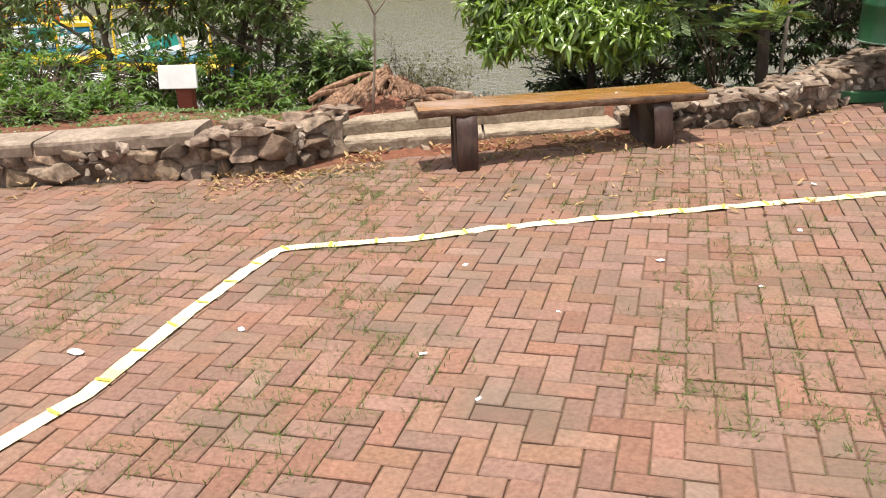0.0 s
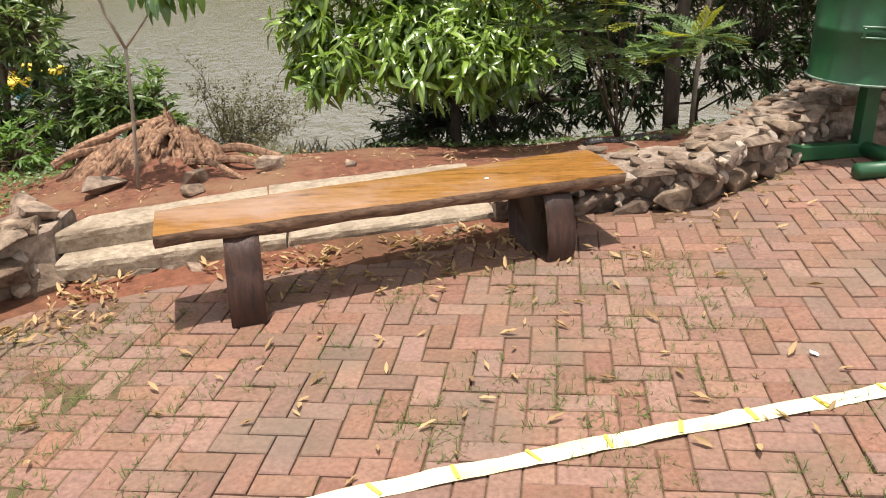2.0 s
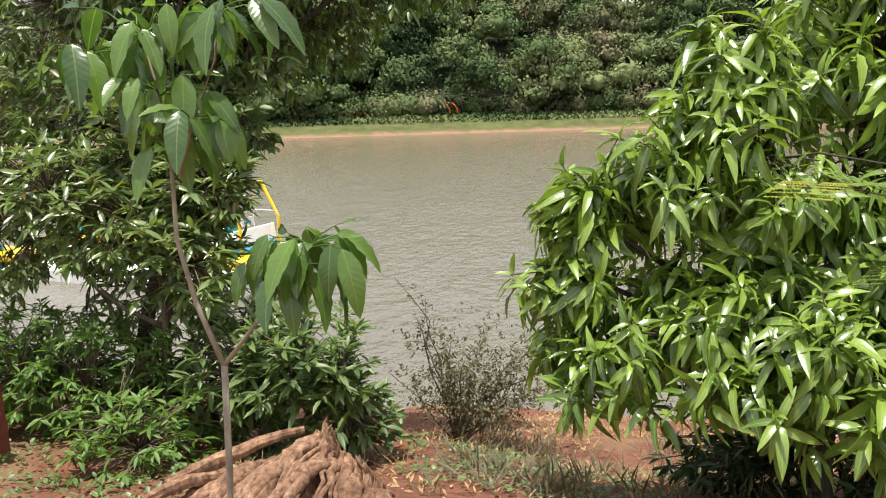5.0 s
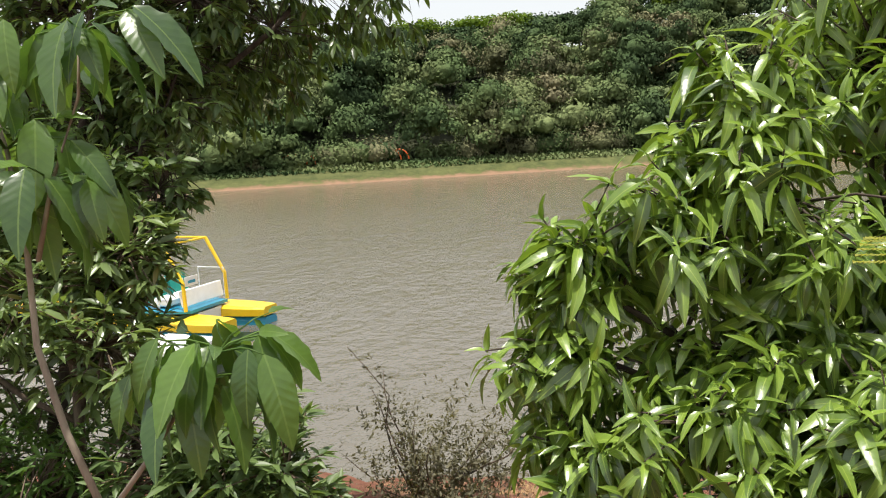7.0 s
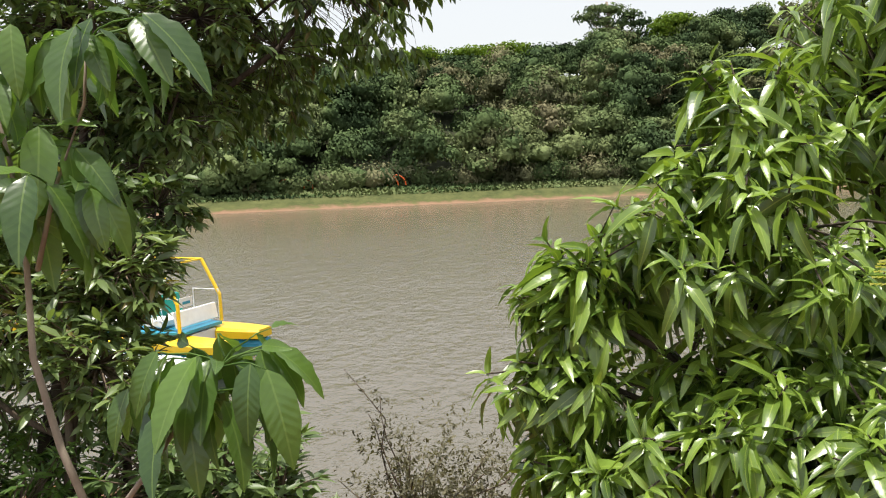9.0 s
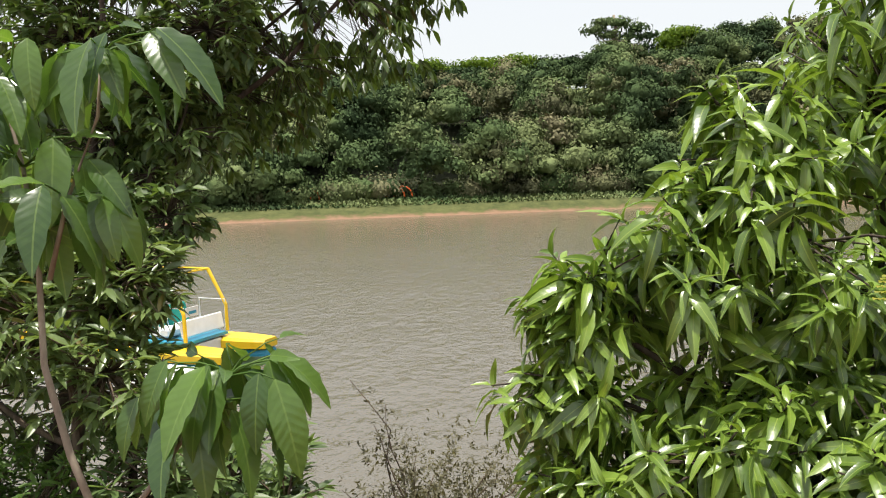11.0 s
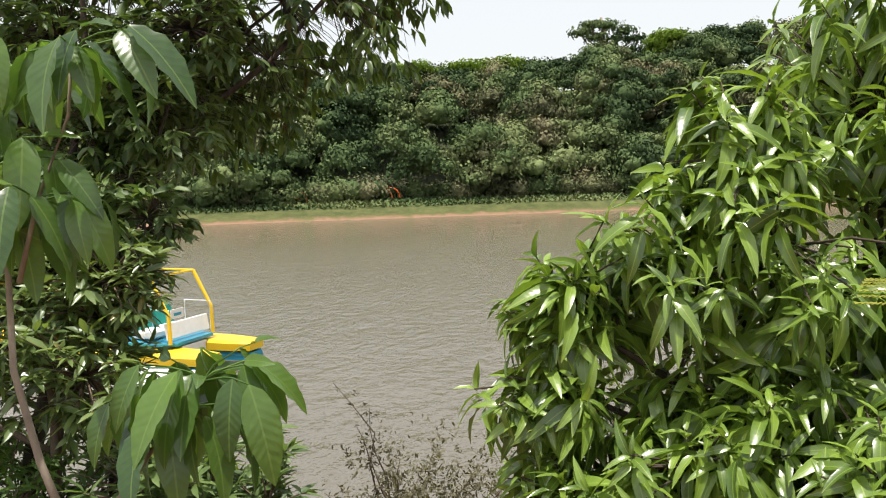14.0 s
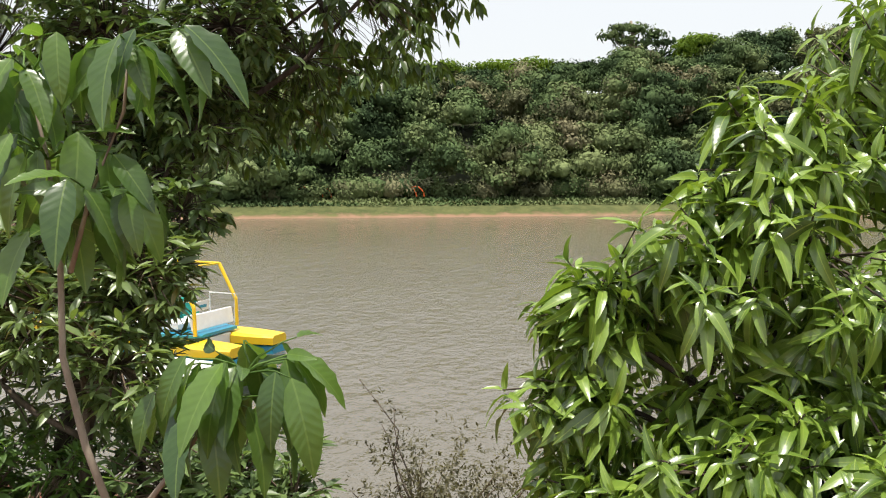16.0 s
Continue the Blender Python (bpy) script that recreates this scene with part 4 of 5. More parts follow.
leafy_tree("shrub", gz(-1.3, 9.6), (-1.3, 9.6, -0.25),
           [((-1.35, 9.55, -0.05), (0.42, 0.42, 0.36), 95), ((-1.08, 9.55, -0.32), (0.30, 0.36, 0.30), 60), ((-1.70, 9.6, -0.15), (0.36, 0.4, 0.42), 90), ((-1.3, 9.7, -0.55), (0.6, 0.4, 0.34), 100), ((-1.05, 9.5, -0.10), (0.22, 0.26, 0.22), 34)],
           m_shrub, m_bark, 0.025, "dense shrub with narrow dark green leaves", 0.125, (7, 11), LEAF_NARROW, 24, 0.05, category="shrub")
leafy_tree("shrub", gz(-2.5, 9.3), (-2.5, 9.3, -0.35),
           [((-2.75, 9.5, -0.25), (0.6, 0.40, 0.45), 190), ((-2.05, 9.0, -0.42), (0.42, 0.4, 0.34), 120), ((-3.6, 9.5, -0.2), (0.6, 0.5, 0.5), 160), ((-2.5, 10.0, -0.5), (0.9, 0.4, 0.5), 190), ((-3.6, 10.2, -0.5), (0.9, 0.5, 0.6), 190)],
           m_low, m_bark, 0.02, "leafy bright green shrub beside the wall", 0.095, (7, 12), LEAF_NARROW, 25, 0.35, category="shrub")
leafy_tree("shrub", gz(-4.6, 8.6), (-4.6, 8.6, -0.35),
           [((-4.2, 8.0, -0.35), (0.7, 0.4, 0.34), 170), ((-5.3, 8.0, -0.25), (0.7, 0.5, 0.4), 150), ((-3.7, 8.6, -0.4), (0.5, 0.4, 0.32), 110), ((-4.6, 9.0, -0.2), (0.7, 0.5, 0.4), 150), ((-5.5, 9.2, -0.1), (0.8, 0.6, 0.5), 160), ((-6.5, 9.6, 0.1), (0.8, 0.6, 0.6), 150), ((-4.9, 10.1, -0.3), (1.0, 0.5, 0.7), 200), ((-6.2, 10.8, 0.2), (1.0, 0.6, 0.9), 200)],
           m_low, m_bark, 0.02, "leafy bright green shrub beside the wall", 0.10, (7, 11), LEAF_NARROW, 26, 0.3, category="shrub")

# trees and undergrowth behind the wall, their shade put into the leaf colour
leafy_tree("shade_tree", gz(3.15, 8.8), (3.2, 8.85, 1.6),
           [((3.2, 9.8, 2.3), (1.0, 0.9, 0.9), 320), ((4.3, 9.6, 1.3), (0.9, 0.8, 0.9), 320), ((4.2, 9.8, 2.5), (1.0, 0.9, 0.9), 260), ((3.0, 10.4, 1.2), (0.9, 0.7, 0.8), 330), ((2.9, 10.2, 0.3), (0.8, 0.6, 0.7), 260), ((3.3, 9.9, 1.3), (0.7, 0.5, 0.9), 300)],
           m_dark_leaf, m_bark_dark, 0.065, "dark-trunked tree behind the wall, leaves coloured dark for deep shade", 0.12, (6, 10), LEAF_NARROW, 31, 0.3)
# The last two volumes hang overhead, out of view, to shade wall and bin.
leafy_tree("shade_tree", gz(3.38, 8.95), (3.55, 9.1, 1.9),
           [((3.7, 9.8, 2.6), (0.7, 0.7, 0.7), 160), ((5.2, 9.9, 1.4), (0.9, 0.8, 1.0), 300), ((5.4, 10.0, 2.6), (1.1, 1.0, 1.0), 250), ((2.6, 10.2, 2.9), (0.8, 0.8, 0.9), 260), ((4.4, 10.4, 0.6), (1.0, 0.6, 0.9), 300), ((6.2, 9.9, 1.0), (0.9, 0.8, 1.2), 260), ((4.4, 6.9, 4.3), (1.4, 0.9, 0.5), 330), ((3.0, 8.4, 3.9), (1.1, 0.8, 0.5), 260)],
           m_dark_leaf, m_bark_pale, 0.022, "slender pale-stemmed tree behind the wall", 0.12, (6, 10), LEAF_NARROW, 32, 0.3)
# The last volume stands in for the shade under the mango with dark leaves.
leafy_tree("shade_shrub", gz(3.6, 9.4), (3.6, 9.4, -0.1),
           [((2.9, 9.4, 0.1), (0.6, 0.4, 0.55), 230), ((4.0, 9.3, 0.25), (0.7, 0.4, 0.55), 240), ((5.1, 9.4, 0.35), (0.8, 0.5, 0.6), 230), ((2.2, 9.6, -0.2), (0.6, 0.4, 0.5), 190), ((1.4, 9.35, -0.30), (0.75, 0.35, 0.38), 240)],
           m_dark_leaf, m_bark_dark, 0.02, "undergrowth behind the wall, leaves coloured dark for shade", 0.105, (6, 10), LEAF_NARROW, 33, 0.2, category="shrub")


def sapling():
    rng = np.random.default_rng(41)
    base = gz(-0.70, 7.48)
    t = thing("sapling", base, "thin forked sapling with large drooping leaves", "sapling")
    inv = t.matrix_world.inverted()
    put = lambda pts: [inv @ Vector(p) for p in pts]
    fork = Vector((-0.645, 7.45, 0.67))
    trunk = part("trunk", Geo().tube(put([base, (-0.685, 7.47, 0.0), (-0.66, 7.46, 0.3), fork]), (0.013, 0.0115, 0.011, 0.011), 8, 0.2), m_bark_pale, t, "", True)
    lead = [fork, Vector((-0.735, 7.47, 0.86)), Vector((-0.79, 7.48, 1.06)), Vector((-0.80, 7.5, 1.30)), Vector((-0.82, 7.5, 1.5)), Vector((-0.86, 7.5, 1.68))]
    part("branch", Geo().tube(put(lead), (0.009, 0.0085, 0.008, 0.007, 0.005, 0.003), 7, 0.2), m_bark_pale, trunk, "", True)
    side = [fork, Vector((-0.52, 7.45, 0.82)), Vector((-0.41, 7.45, 0.97)), Vector((-0.34, 7.45, 1.05))]
    part("branch", Geo().tube(put(side), (0.007, 0.006, 0.0045, 0.003), 7, 0.2), m_bark_pale, trunk, "", True)
    mid = [Vector((-0.775, 7.5, 1.25)), Vector((-0.70, 7.47, 1.42)), Vector((-0.60, 7.45, 1.60)), Vector((-0.585, 7.45, 1.72))]
    part("branch", Geo().tube(put(mid), (0.006, 0.005, 0.004, 0.0025), 7, 0.2), m_bark_pale, trunk, "", True)
    reach_ = [Vector((-0.80, 7.5, 1.32)), Vector((-0.90, 7.51, 1.46)), Vector((-1.0, 7.52, 1.56)), Vector((-1.06, 7.52, 1.62))]
    part("branch", Geo().tube(put(reach_), (0.006, 0.005, 0.004, 0.0025), 7, 0.2), m_bark_pale, trunk, "", True)
    pos, way, face, size, stems = [], [], [], [], Geo()
    hubs = [((-0.34, 7.45, 1.05), 9, 0.19), ((-0.41, 7.45, 0.97), 6, 0.22), ((-0.86, 7.5, 1.68), 7, 0.22), ((-1.06, 7.52, 1.62), 7, 0.18), ((-0.585, 7.45, 1.72), 7, 0.14), ((-0.82, 7.5, 1.50), 8, 0.20), ((-0.70, 7.46, 1.42), 6, 0.16), ((-0.80, 7.5, 1.34), 4, 0.15)]
    for (hx, hy, hz), n, reach in hubs:
        for k in range(n):
            a = k * 2.4 + rng.uniform(-0.3, 0.3)
            out = np.array((math.cos(a), math.sin(a) * 0.8, rng.uniform(0.0, 0.45)))
            end = np.array((hx, hy, hz)) + out * reach * rng.uniform(0.45, 1.1)
            stalk = bent((hx, hy, hz), end, 0.18, 4, k)
            stems.tube(put(stalk), (0.003, 0.0026, 0.0022, 0.0018, 0.0012), 4)
            for j in (1, 3, 4):
                b = a + (0.0 if j == 4 else 0.8 if j == 1 else -0.8) + rng.normal() * 0.25
                fall = rng.uniform(0.4, 2.2) if rng.random() < 0.85 else -0.2
                pos.append(tuple(stalk[j]))
                way.append((math.cos(b), math.sin(b), -fall))
                face.append((math.cos(b) * 0.9, math.sin(b) * 0.9 - 0.25, 0.6))
                size.append(rng.uniform(0.11, 0.20) * (0.65 if fall < 0 else 1.0))
    tagged(part("leaf_stalks", stems, m_low, trunk, "", True), kind="stuff")
    crown_part("leaves", scatter(LEAF_WIDE, pos, way, size, face, 0.3), m_sapling, t, LEAF_WIDE)


sapling()


def dry_shrub():
    rng = np.random.default_rng(51)
    base = gz(-0.62, 10.6)
    t = thing("dry_shrub", base, "sparse twiggy shrub with tiny grey-green leaves", "shrub")
    inv = t.matrix_world.inverted()
    pos, way = [], []
    for k in range(64):
        a = rng.uniform(0, 6.28)
        hgt = rng.uniform(0.35, 0.95)
        end = Vector(base) + Vector((math.cos(a) * rng.uniform(0.1, 0.6) + rng.uniform(0.0, 0.55), math.sin(a) * rng.uniform(0.1, 0.5), hgt))
        if k == 0:
            end = Vector((-1.07, 10.7, 0.20))
        if k == 1:
            end = Vector((-0.85, 10.7, 0.05))
        pts = bent(base, end, 0.16, 6, k)
        if k % 3 == 0 or k < 4:
            part("stem", Geo().tube([inv @ p for p in pts], lerp_r(0.008, 0.002, 6), 5), m_bark, t, "", True)
        for s in range(16):
            i = rng.uniform(2.0, 6.0)
            p = pts[int(i)].lerp(pts[min(6, int(i) + 1)], i - int(i))
            q = p + Vector(rng.normal(0, 0.09, 3))
            for _ in range(7):
                w = rng.uniform(0, 1)
                pos.append(tuple(p.lerp(q, w))), way.append(rng.normal(size=3))
    crown_part("leaves", scatter(LEAF_TINY, pos, way, np.random.uniform(0.02, 0.042, len(pos))), m_dry, t)


dry_shrub()


def feathery():
    """Bipinnate fronds that reach in front of the broad-leaved tree."""
    rng = np.random.default_rng(61)
    base = gz(2.5, 8.1)
    t = thing("feathery_shrub", base, "thin shrub with feathery fronds, partly yellowing", "shrub")
    inv = t.matrix_world.inverted()
    stems = [[base, (2.55, 8.1, 0.5), (2.75, 8.15, 1.2), (2.95, 8.2, 1.9)], [base, (2.1, 7.95, 0.8), (1.6, 7.8, 1.1), (1.1, 7.72, 1.22)],
             [base, (2.2, 7.9, 0.7), (1.8, 7.75, 0.95), (1.3, 7.7, 1.0)], [base, (2.3, 7.9, 0.8), (2.2, 7.8, 1.1), (1.85, 7.7, 1.32)], [base, (2.4, 7.9, 0.45), (2.15, 7.8, 0.66), (1.7, 7.7, 0.72)],
             [base, (2.6, 7.9, 0.4), (2.8, 7.8, 0.6), (3.0, 7.75, 0.62)]]
    green, yellow = ([], [], []), ([], [], [])
    for i, s in enumerate(stems):
        part("stem", Geo().tube([inv @ Vector(p) for p in s], (0.008, 0.006, 0.004, 0.002), 6), m_bark, t, "", True)
        for k in range(26 if i else 9):
            u = rng.uniform(0.9, 3.0)
            j = min(2, int(u))
            p = Vector(s[j]).lerp(Vector(s[j + 1]), u - j)
            d = Vector((rng.normal(), rng.normal() * 0.7 - 0.2, rng.normal() * 0.32 + 0.12)).normalized()
            dest = yellow if rng.random() < (0.30 if i in (1, 3, 5) else 0.10) else green
            ln = rng.uniform(0.16, 0.28)
            for m in range(7):
                c = p + d * ln * (m + 1) / 7 + Vector((0, 0, -0.05 * (m / 7) ** 2))
                for sgn in (-1, 1):
                    pin = (d.cross(Vector((0, 0, 1))) * sgn + d * 0.55).normalized()
                    for q in range(9):
                        for s2 in (-1, 1):
                            e = c + pin * 0.085 * (q + 1) / 9
                            dest[0].append(tuple(e)), dest[1].append(tuple(pin * 0.5 + d * s2)), dest[2].append(0.022)
    for dest, mat, nm in ((green, m_fern, "fronds"), (yellow, m_fern_y, "yellow_fronds")):
        tagged(crown_part(nm, scatter(KITE, dest[0], dest[1], dest[2], None, 0.15), mat, t), "yellowing feathery fronds" if nm != "fronds" else "")


feathery()


# ---- root stump on its mound ----
def stump():
    rng = np.random.default_rng(71)
    cx, cy = -0.68, 8.2
    base = (cx, cy, ground_z(cx, cy) - 0.02)
    t = thing("tree_stump", base, "upturned weathered tree stump with reddish splayed roots", "tree stump")
    inv = t.matrix_world.inverted()
    crest = ((-1.04, 8.40, -0.16), (-0.90, 8.42, -0.09), (-0.76, 8.38, 0.0), (-0.665, 8.32, 0.10), (-0.61, 8.30, 0.03), (-0.52, 8.27, -0.02), (-0.42, 8.21, -0.05), (-0.33, 8.12, -0.11))
    feet = ((-1.46, 8.18), (-1.28, 7.98), (-1.06, 7.90), (-0.86, 7.86), (-0.66, 7.86), (-0.48, 7.84), (-0.32, 7.82), (-0.16, 7.92))

    def along(rows, u):
        q = min(len(rows) - 2, int(u * (len(rows) - 1)))
        return Vector(rows[q]).lerp(Vector(rows[q + 1]), u * (len(rows) - 1) - q)

    def fall(u, v):
        """A point of the fanned root skirt: u round it, v from the crest to the soil."""
        c, f = along(crest, u), along(feet, u)
        w = max(v, 0.0)
        x, y = c.x + (f.x - c.x) * w ** 1.15, c.y + (f.y - c.y) * w ** 1.15
        g0 = ground_z(x, y) - 0.03
        z = c.z + (g0 - c.z) * (0.62 * w ** 0.7 + 0.38 * w ** 2.2)
        if v < 0:
            y, z = y - v * 0.30, c.z + (ground_z(c.x, c.y + 0.3) - 0.05 - c.z) * -v / 0.4
        return Vector((x, y, z))

    nu, nv, g = 190, 26, Geo()
    vs = []
    for i in range(nu + 1):
        u = i / nu
        for k in range(nv + 1):
            v = -0.4 + 1.4 * k / nv
            warp = 0.035 * noise.noise((v * 2.2, u * 5, 3)) + 0.012 * noise.noise((v * 6, u * 20, 8))
            a = (u + warp) * 1.0
            ridge = 1 - abs(noise.noise((a * 34, v * 0.8, 1))) * 2.1
            fine = 1 - abs(noise.noise((a * 90, v * 1.6, 5))) * 2.0
            hole = max(0.0, noise.noise((a * 13, v * 2.6, 9)) - 0.12)
            p = fall(u, v)
            spike = max(0.0, 1 - abs(v) / 0.12) * 0.04 * noise.noise((u * 60, 0, 4))
            vs.append(inv @ (p + Vector((0, -0.55, 0.83)) * (0.030 * ridge + 0.010 * fine - 0.16 * hole) + Vector((0, 0, spike))))
    g.add(vs, [(i * (nv + 1) + k, i * (nv + 1) + k + 1, (i + 1) * (nv + 1) + k + 1, (i + 1) * (nv + 1) + k) for i in range(nu) for k in range(nv)])
    part("root_crown", g, m_root, t, "fluted weathered root crown", True)
    for k in range(54):
        u0, u1 = rng.uniform(0.02, 0.98), 0.0
        u1 = min(0.99, max(0.01, u0 + rng.normal() * 0.06))
        v0, v1 = rng.uniform(-0.02, 0.35), rng.uniform(0.55, 1.0)
        r = rng.choice((0.010, 0.014, 0.020, 0.028, 0.034))
        pts = [inv @ (fall(u0 + (u1 - u0) * q / 7, v0 + (v1 - v0) * q / 7) + Vector((rng.normal() * 0.008, -0.012 + rng.normal() * 0.006, 0.014 + 0.02 * math.sin(q / 7 * 3.14) * rng.random()))) for q in range(8)]
        part("root", Geo().tube(pts, [r * w for w in (0.45, 0.75, 1.0, 1.1, 1.0, 0.85, 0.65, 0.3)], 8, 0.8, k * 1.7), m_root, t, "", True)
    for k in range(20):
        u = rng.uniform(0.30, 0.60) if k < 12 else rng.uniform(0.7, 0.98)
        p = fall(u, rng.uniform(0.0, 0.10))
        q = p + Vector((rng.normal() * 0.02 + (0.03 if u < 0.45 else -0.01), rng.normal() * 0.02, rng.uniform(0.03, 0.085)))
        part("splinter", Geo().tube([inv @ w for w in bent(p - Vector((0, 0, 0.03)), q, 0.08, 3, k)], (0.018, 0.015, 0.009, 0.001), 5, 0.9, k), m_root, t)
    for k in range(9):
        p = fall(rng.uniform(0.78, 0.98), rng.uniform(0.15, 0.6))
        q = Vector((p.x + rng.normal() * 0.06, p.y - rng.uniform(0.08, 0.18), 0))
        q.z = ground_z(q.x, q.y) - 0.02
        part("root", Geo().tube([inv @ w for w in bent(p, q, 0.16, 4, k)], (0.02, 0.024, 0.022, 0.018, 0.01), 7, 0.8, k), m_root, t, "", True)
    for s, e, r in (((-1.36, 8.2, -0.17), (-0.85, 8.5, 0.0), 0.035), ((-1.42, 8.1, -0.2), (-0.95, 8.38, -0.12), 0.03), ((-0.28, 7.95, -0.16), (0.25, 7.45, -0.13), 0.028), ((-0.25, 8.05, -0.10), (0.35, 7.75, -0.17), 0.03),
                    ((-0.45, 7.85, -0.13), (-0.02, 7.30, -0.10), 0.022), ((0.15, 7.85, -0.15), (0.75, 7.62, -0.17), 0.024)):
        part("root", Geo().tube([inv @ p for p in bent(s, e, 0.10, 6, r * 99)], lerp_r(r * 1.1, r * 0.55, 6), 8, 0.5, r * 50), m_root, t)


stump()

for x, y, s, tn in ((-0.92, 7.55, (0.30, 0.20, 0.09), 15), (-1.35, 7.35, (0.22, 0.18, 0.14), 50), (-1.22, 7.12, (0.2, 0.16, 0.12), 10), (-0.32, 7.38, (0.18, 0.13, 0.10), 70), (0.12, 7.45, (0.2, 0.14, 0.12), 20),
                    (-0.30, 7.15, (0.16, 0.12, 0.07), 120), (0.62, 7.35, (0.08, 0.06, 0.04), 0), (-1.05, 7.75, (0.12, 0.09, 0.07), 0), (-1.5, 6.9, (0.2, 0.16, 0.1), 30), (-1.0, 6.8, (0.1, 0.08, 0.06), 0)):
    tagged(lay_stone(None, (x, y, ground_z(x, y) + s[2] * 0.3), s, tn, (4, 8)), "loose brown fieldstone lying on red soil", "stone", "loose stones")


# ---- ground cover, litter, grass in the joints ----
def spread(name, count, area, keep, shape, size, mat, label, category, flat, seed, clump=0, lift=0.0, z_of=ground_z):
    rng = np.random.default_rng(seed)
    pos, way, sizes = [], [], []
    while len(pos) < count:
        x, y = rng.uniform(area[0], area[1]), rng.uniform(area[2], area[3])
        if not keep(x, y, rng):
            continue
        for _ in range(max(1, clump)):
            dx, dy = rng.normal(0, 0.02, 2) if clump else (0, 0)
            a, e = rng.uniform(0, 6.28), rng.uniform(*flat)
            pos.append((x + dx, y + dy, z_of(x + dx, y + dy) + lift))
            way.append((math.cos(a) * math.cos(e), math.sin(a) * math.cos(e), math.sin(e)))
            sizes.append(rng.uniform(*size))
    v, f = scatter(shape, pos, way, sizes, None, 0.25)
    ob = bulk(name, v, f, mat)
    tagged(ob, label, category, kind="stuff")


spread("ground_cover", 5200, (-3.6, 3.6, 7.5, 10.2), lambda x, y, r: (y > 8.05 + 0.9 * math.exp(-(x + 0.5) ** 2 / 1.4) - (0.55 if x < -1.45 or x > 2.4 else 0)) and noise.noise((x * 1.6, y * 1.6, 2)) > -0.12,
       leaf_shape(0.6, 0.2, 0.05, 3), (0.018, 0.045), m_shrub, "low leafy weeds on the red bank", "weeds", (-0.1, 0.8), 81, 3, 0.03)
spread("ground_cover", 3600, (-6.5, -1.5, 6.2, 9.0), lambda x, y, r: noise.noise((x * 1.3, y * 1.3, 5)) > -0.28 and (y > 6.9 or x < -2.4), leaf_shape(0.6, 0.2, 0.05, 3), (0.02, 0.05), m_shrub, "low leafy weeds behind the wall", "weeds", (-0.1, 0.9), 88, 3, 0.04)
spread("thin_weeds", 1500, (-0.5, 1.3, 8.7, 11.2), lambda x, y, r: noise.noise((x * 2.5, y * 2.5, 8)) > 0.0, leaf_shape(0.07, 0.3, 0.0, 2), (0.06, 0.22), m_dry, "thin half-dry weeds on the slope", "weeds", (0.2, 1.4), 89)
spread("dead_grass", 4200, (-1.6, 3.0, 8.9, 13.6), lambda x, y, r: noise.noise((x * 1.4, y * 1.4, 4)) > -0.1, leaf_shape(0.035, 0.25, 0.0, 2), (0.05, 0.16), m_litter, "dry grass and litter at the water's edge", "grass", (0.1, 1.2), 82, 0, 0.0)


def by_wall(x, y, r):
    d = wall_y(x) - y
    if x < -0.75:
        d = min(d, 5.68 - y)
    return 0.0 < d < 0.6 and r.random() < math.exp(-d * 4.5) * (1.4 if -1.6 < x < 1.6 else 0.18) and noise.noise((x * 2.1, y * 2.1, 6)) > -0.25


def foot_z(x, y):
    return pave_z(x, y) + max(0.0, 0.028 * (1 - (wall_y(x) - y) / 0.2))


DRY_LEAF = leaf_shape(0.30, -0.25, 0.22, 4, 1.5, 0.3)
spread("fallen_leaves", 620, (-3, 3.4, 4.9, 6.9), by_wall, DRY_LEAF, (0.03, 0.075), m_litter, "dry brown leaves heaped along the wall foot", "leaves", (-0.15, 0.35), 83, 0, 0.014, foot_z)
spread("fallen_leaves", 90, (-0.5, 2.6, 4.4, 6.2), lambda x, y, r: y < wall_y(x) - 0.1, DRY_LEAF, (0.03, 0.08), m_litter, "scattered dry leaves on the paving", "leaves", (-0.05, 0.15), 84, 0, 0.012, pave_z)
spread("fallen_leaves", 130, (-1.8, 2.4, 6.9, 8.6), lambda x, y, r: y > wall_y(x) + 0.55, DRY_LEAF, (0.015, 0.05), m_litter, "dry leaves and twigs on the red soil", "leaves", (-0.1, 0.3), 85, 0, 0.012)

spread("fallen_leaves", 2600, (-0.9, 2.6, 8.6, 13.4), lambda x, y, r: noise.noise((x * 1.1, y * 1.1, 14)) > -0.2, DRY_LEAF, (0.02, 0.06), m_litter, "brown leaf litter over the red bank", "leaves", (-0.1, 0.5), 90, 0, 0.01)
spread("wood_chips", 520, (-1.9, 2.4, 6.8, 8.7), lambda x, y, r: y > wall_y(x) + 0.5, leaf_shape(0.20, 0.05, 0.05, 2), (0.012, 0.055), m_litter, "chips and crumbs of dry wood on red soil", "debris", (-0.1, 0.4), 87, 0, 0.008)
BR_A, BR_O = radians(-12.5), (0.993, 3.244)
UX, UY = (math.cos(BR_A), math.sin(BR_A)), (-math.sin(BR_A), math.cos(BR_A))


def in_joint(x, y, r):
    u = ((x - BR_O[0]) * UX[0] + (y - BR_O[1]) * UX[1]) / 0.1
    v = ((x - BR_O[0]) * UY[0] + (y - BR_O[1]) * UY[1]) / 0.1
    k = noise.noise((x * 0.9, y * 0.9, 11)) + 0.5 * noise.noise((x * 3, y * 3, 12))
    return min(abs(u - round(u)), abs(v - round(v))) < 0.06 and k > 0.10 - 0.18 * math.exp(-((y - 4.9) ** 2)) and y < wall_y(x) - 0.3


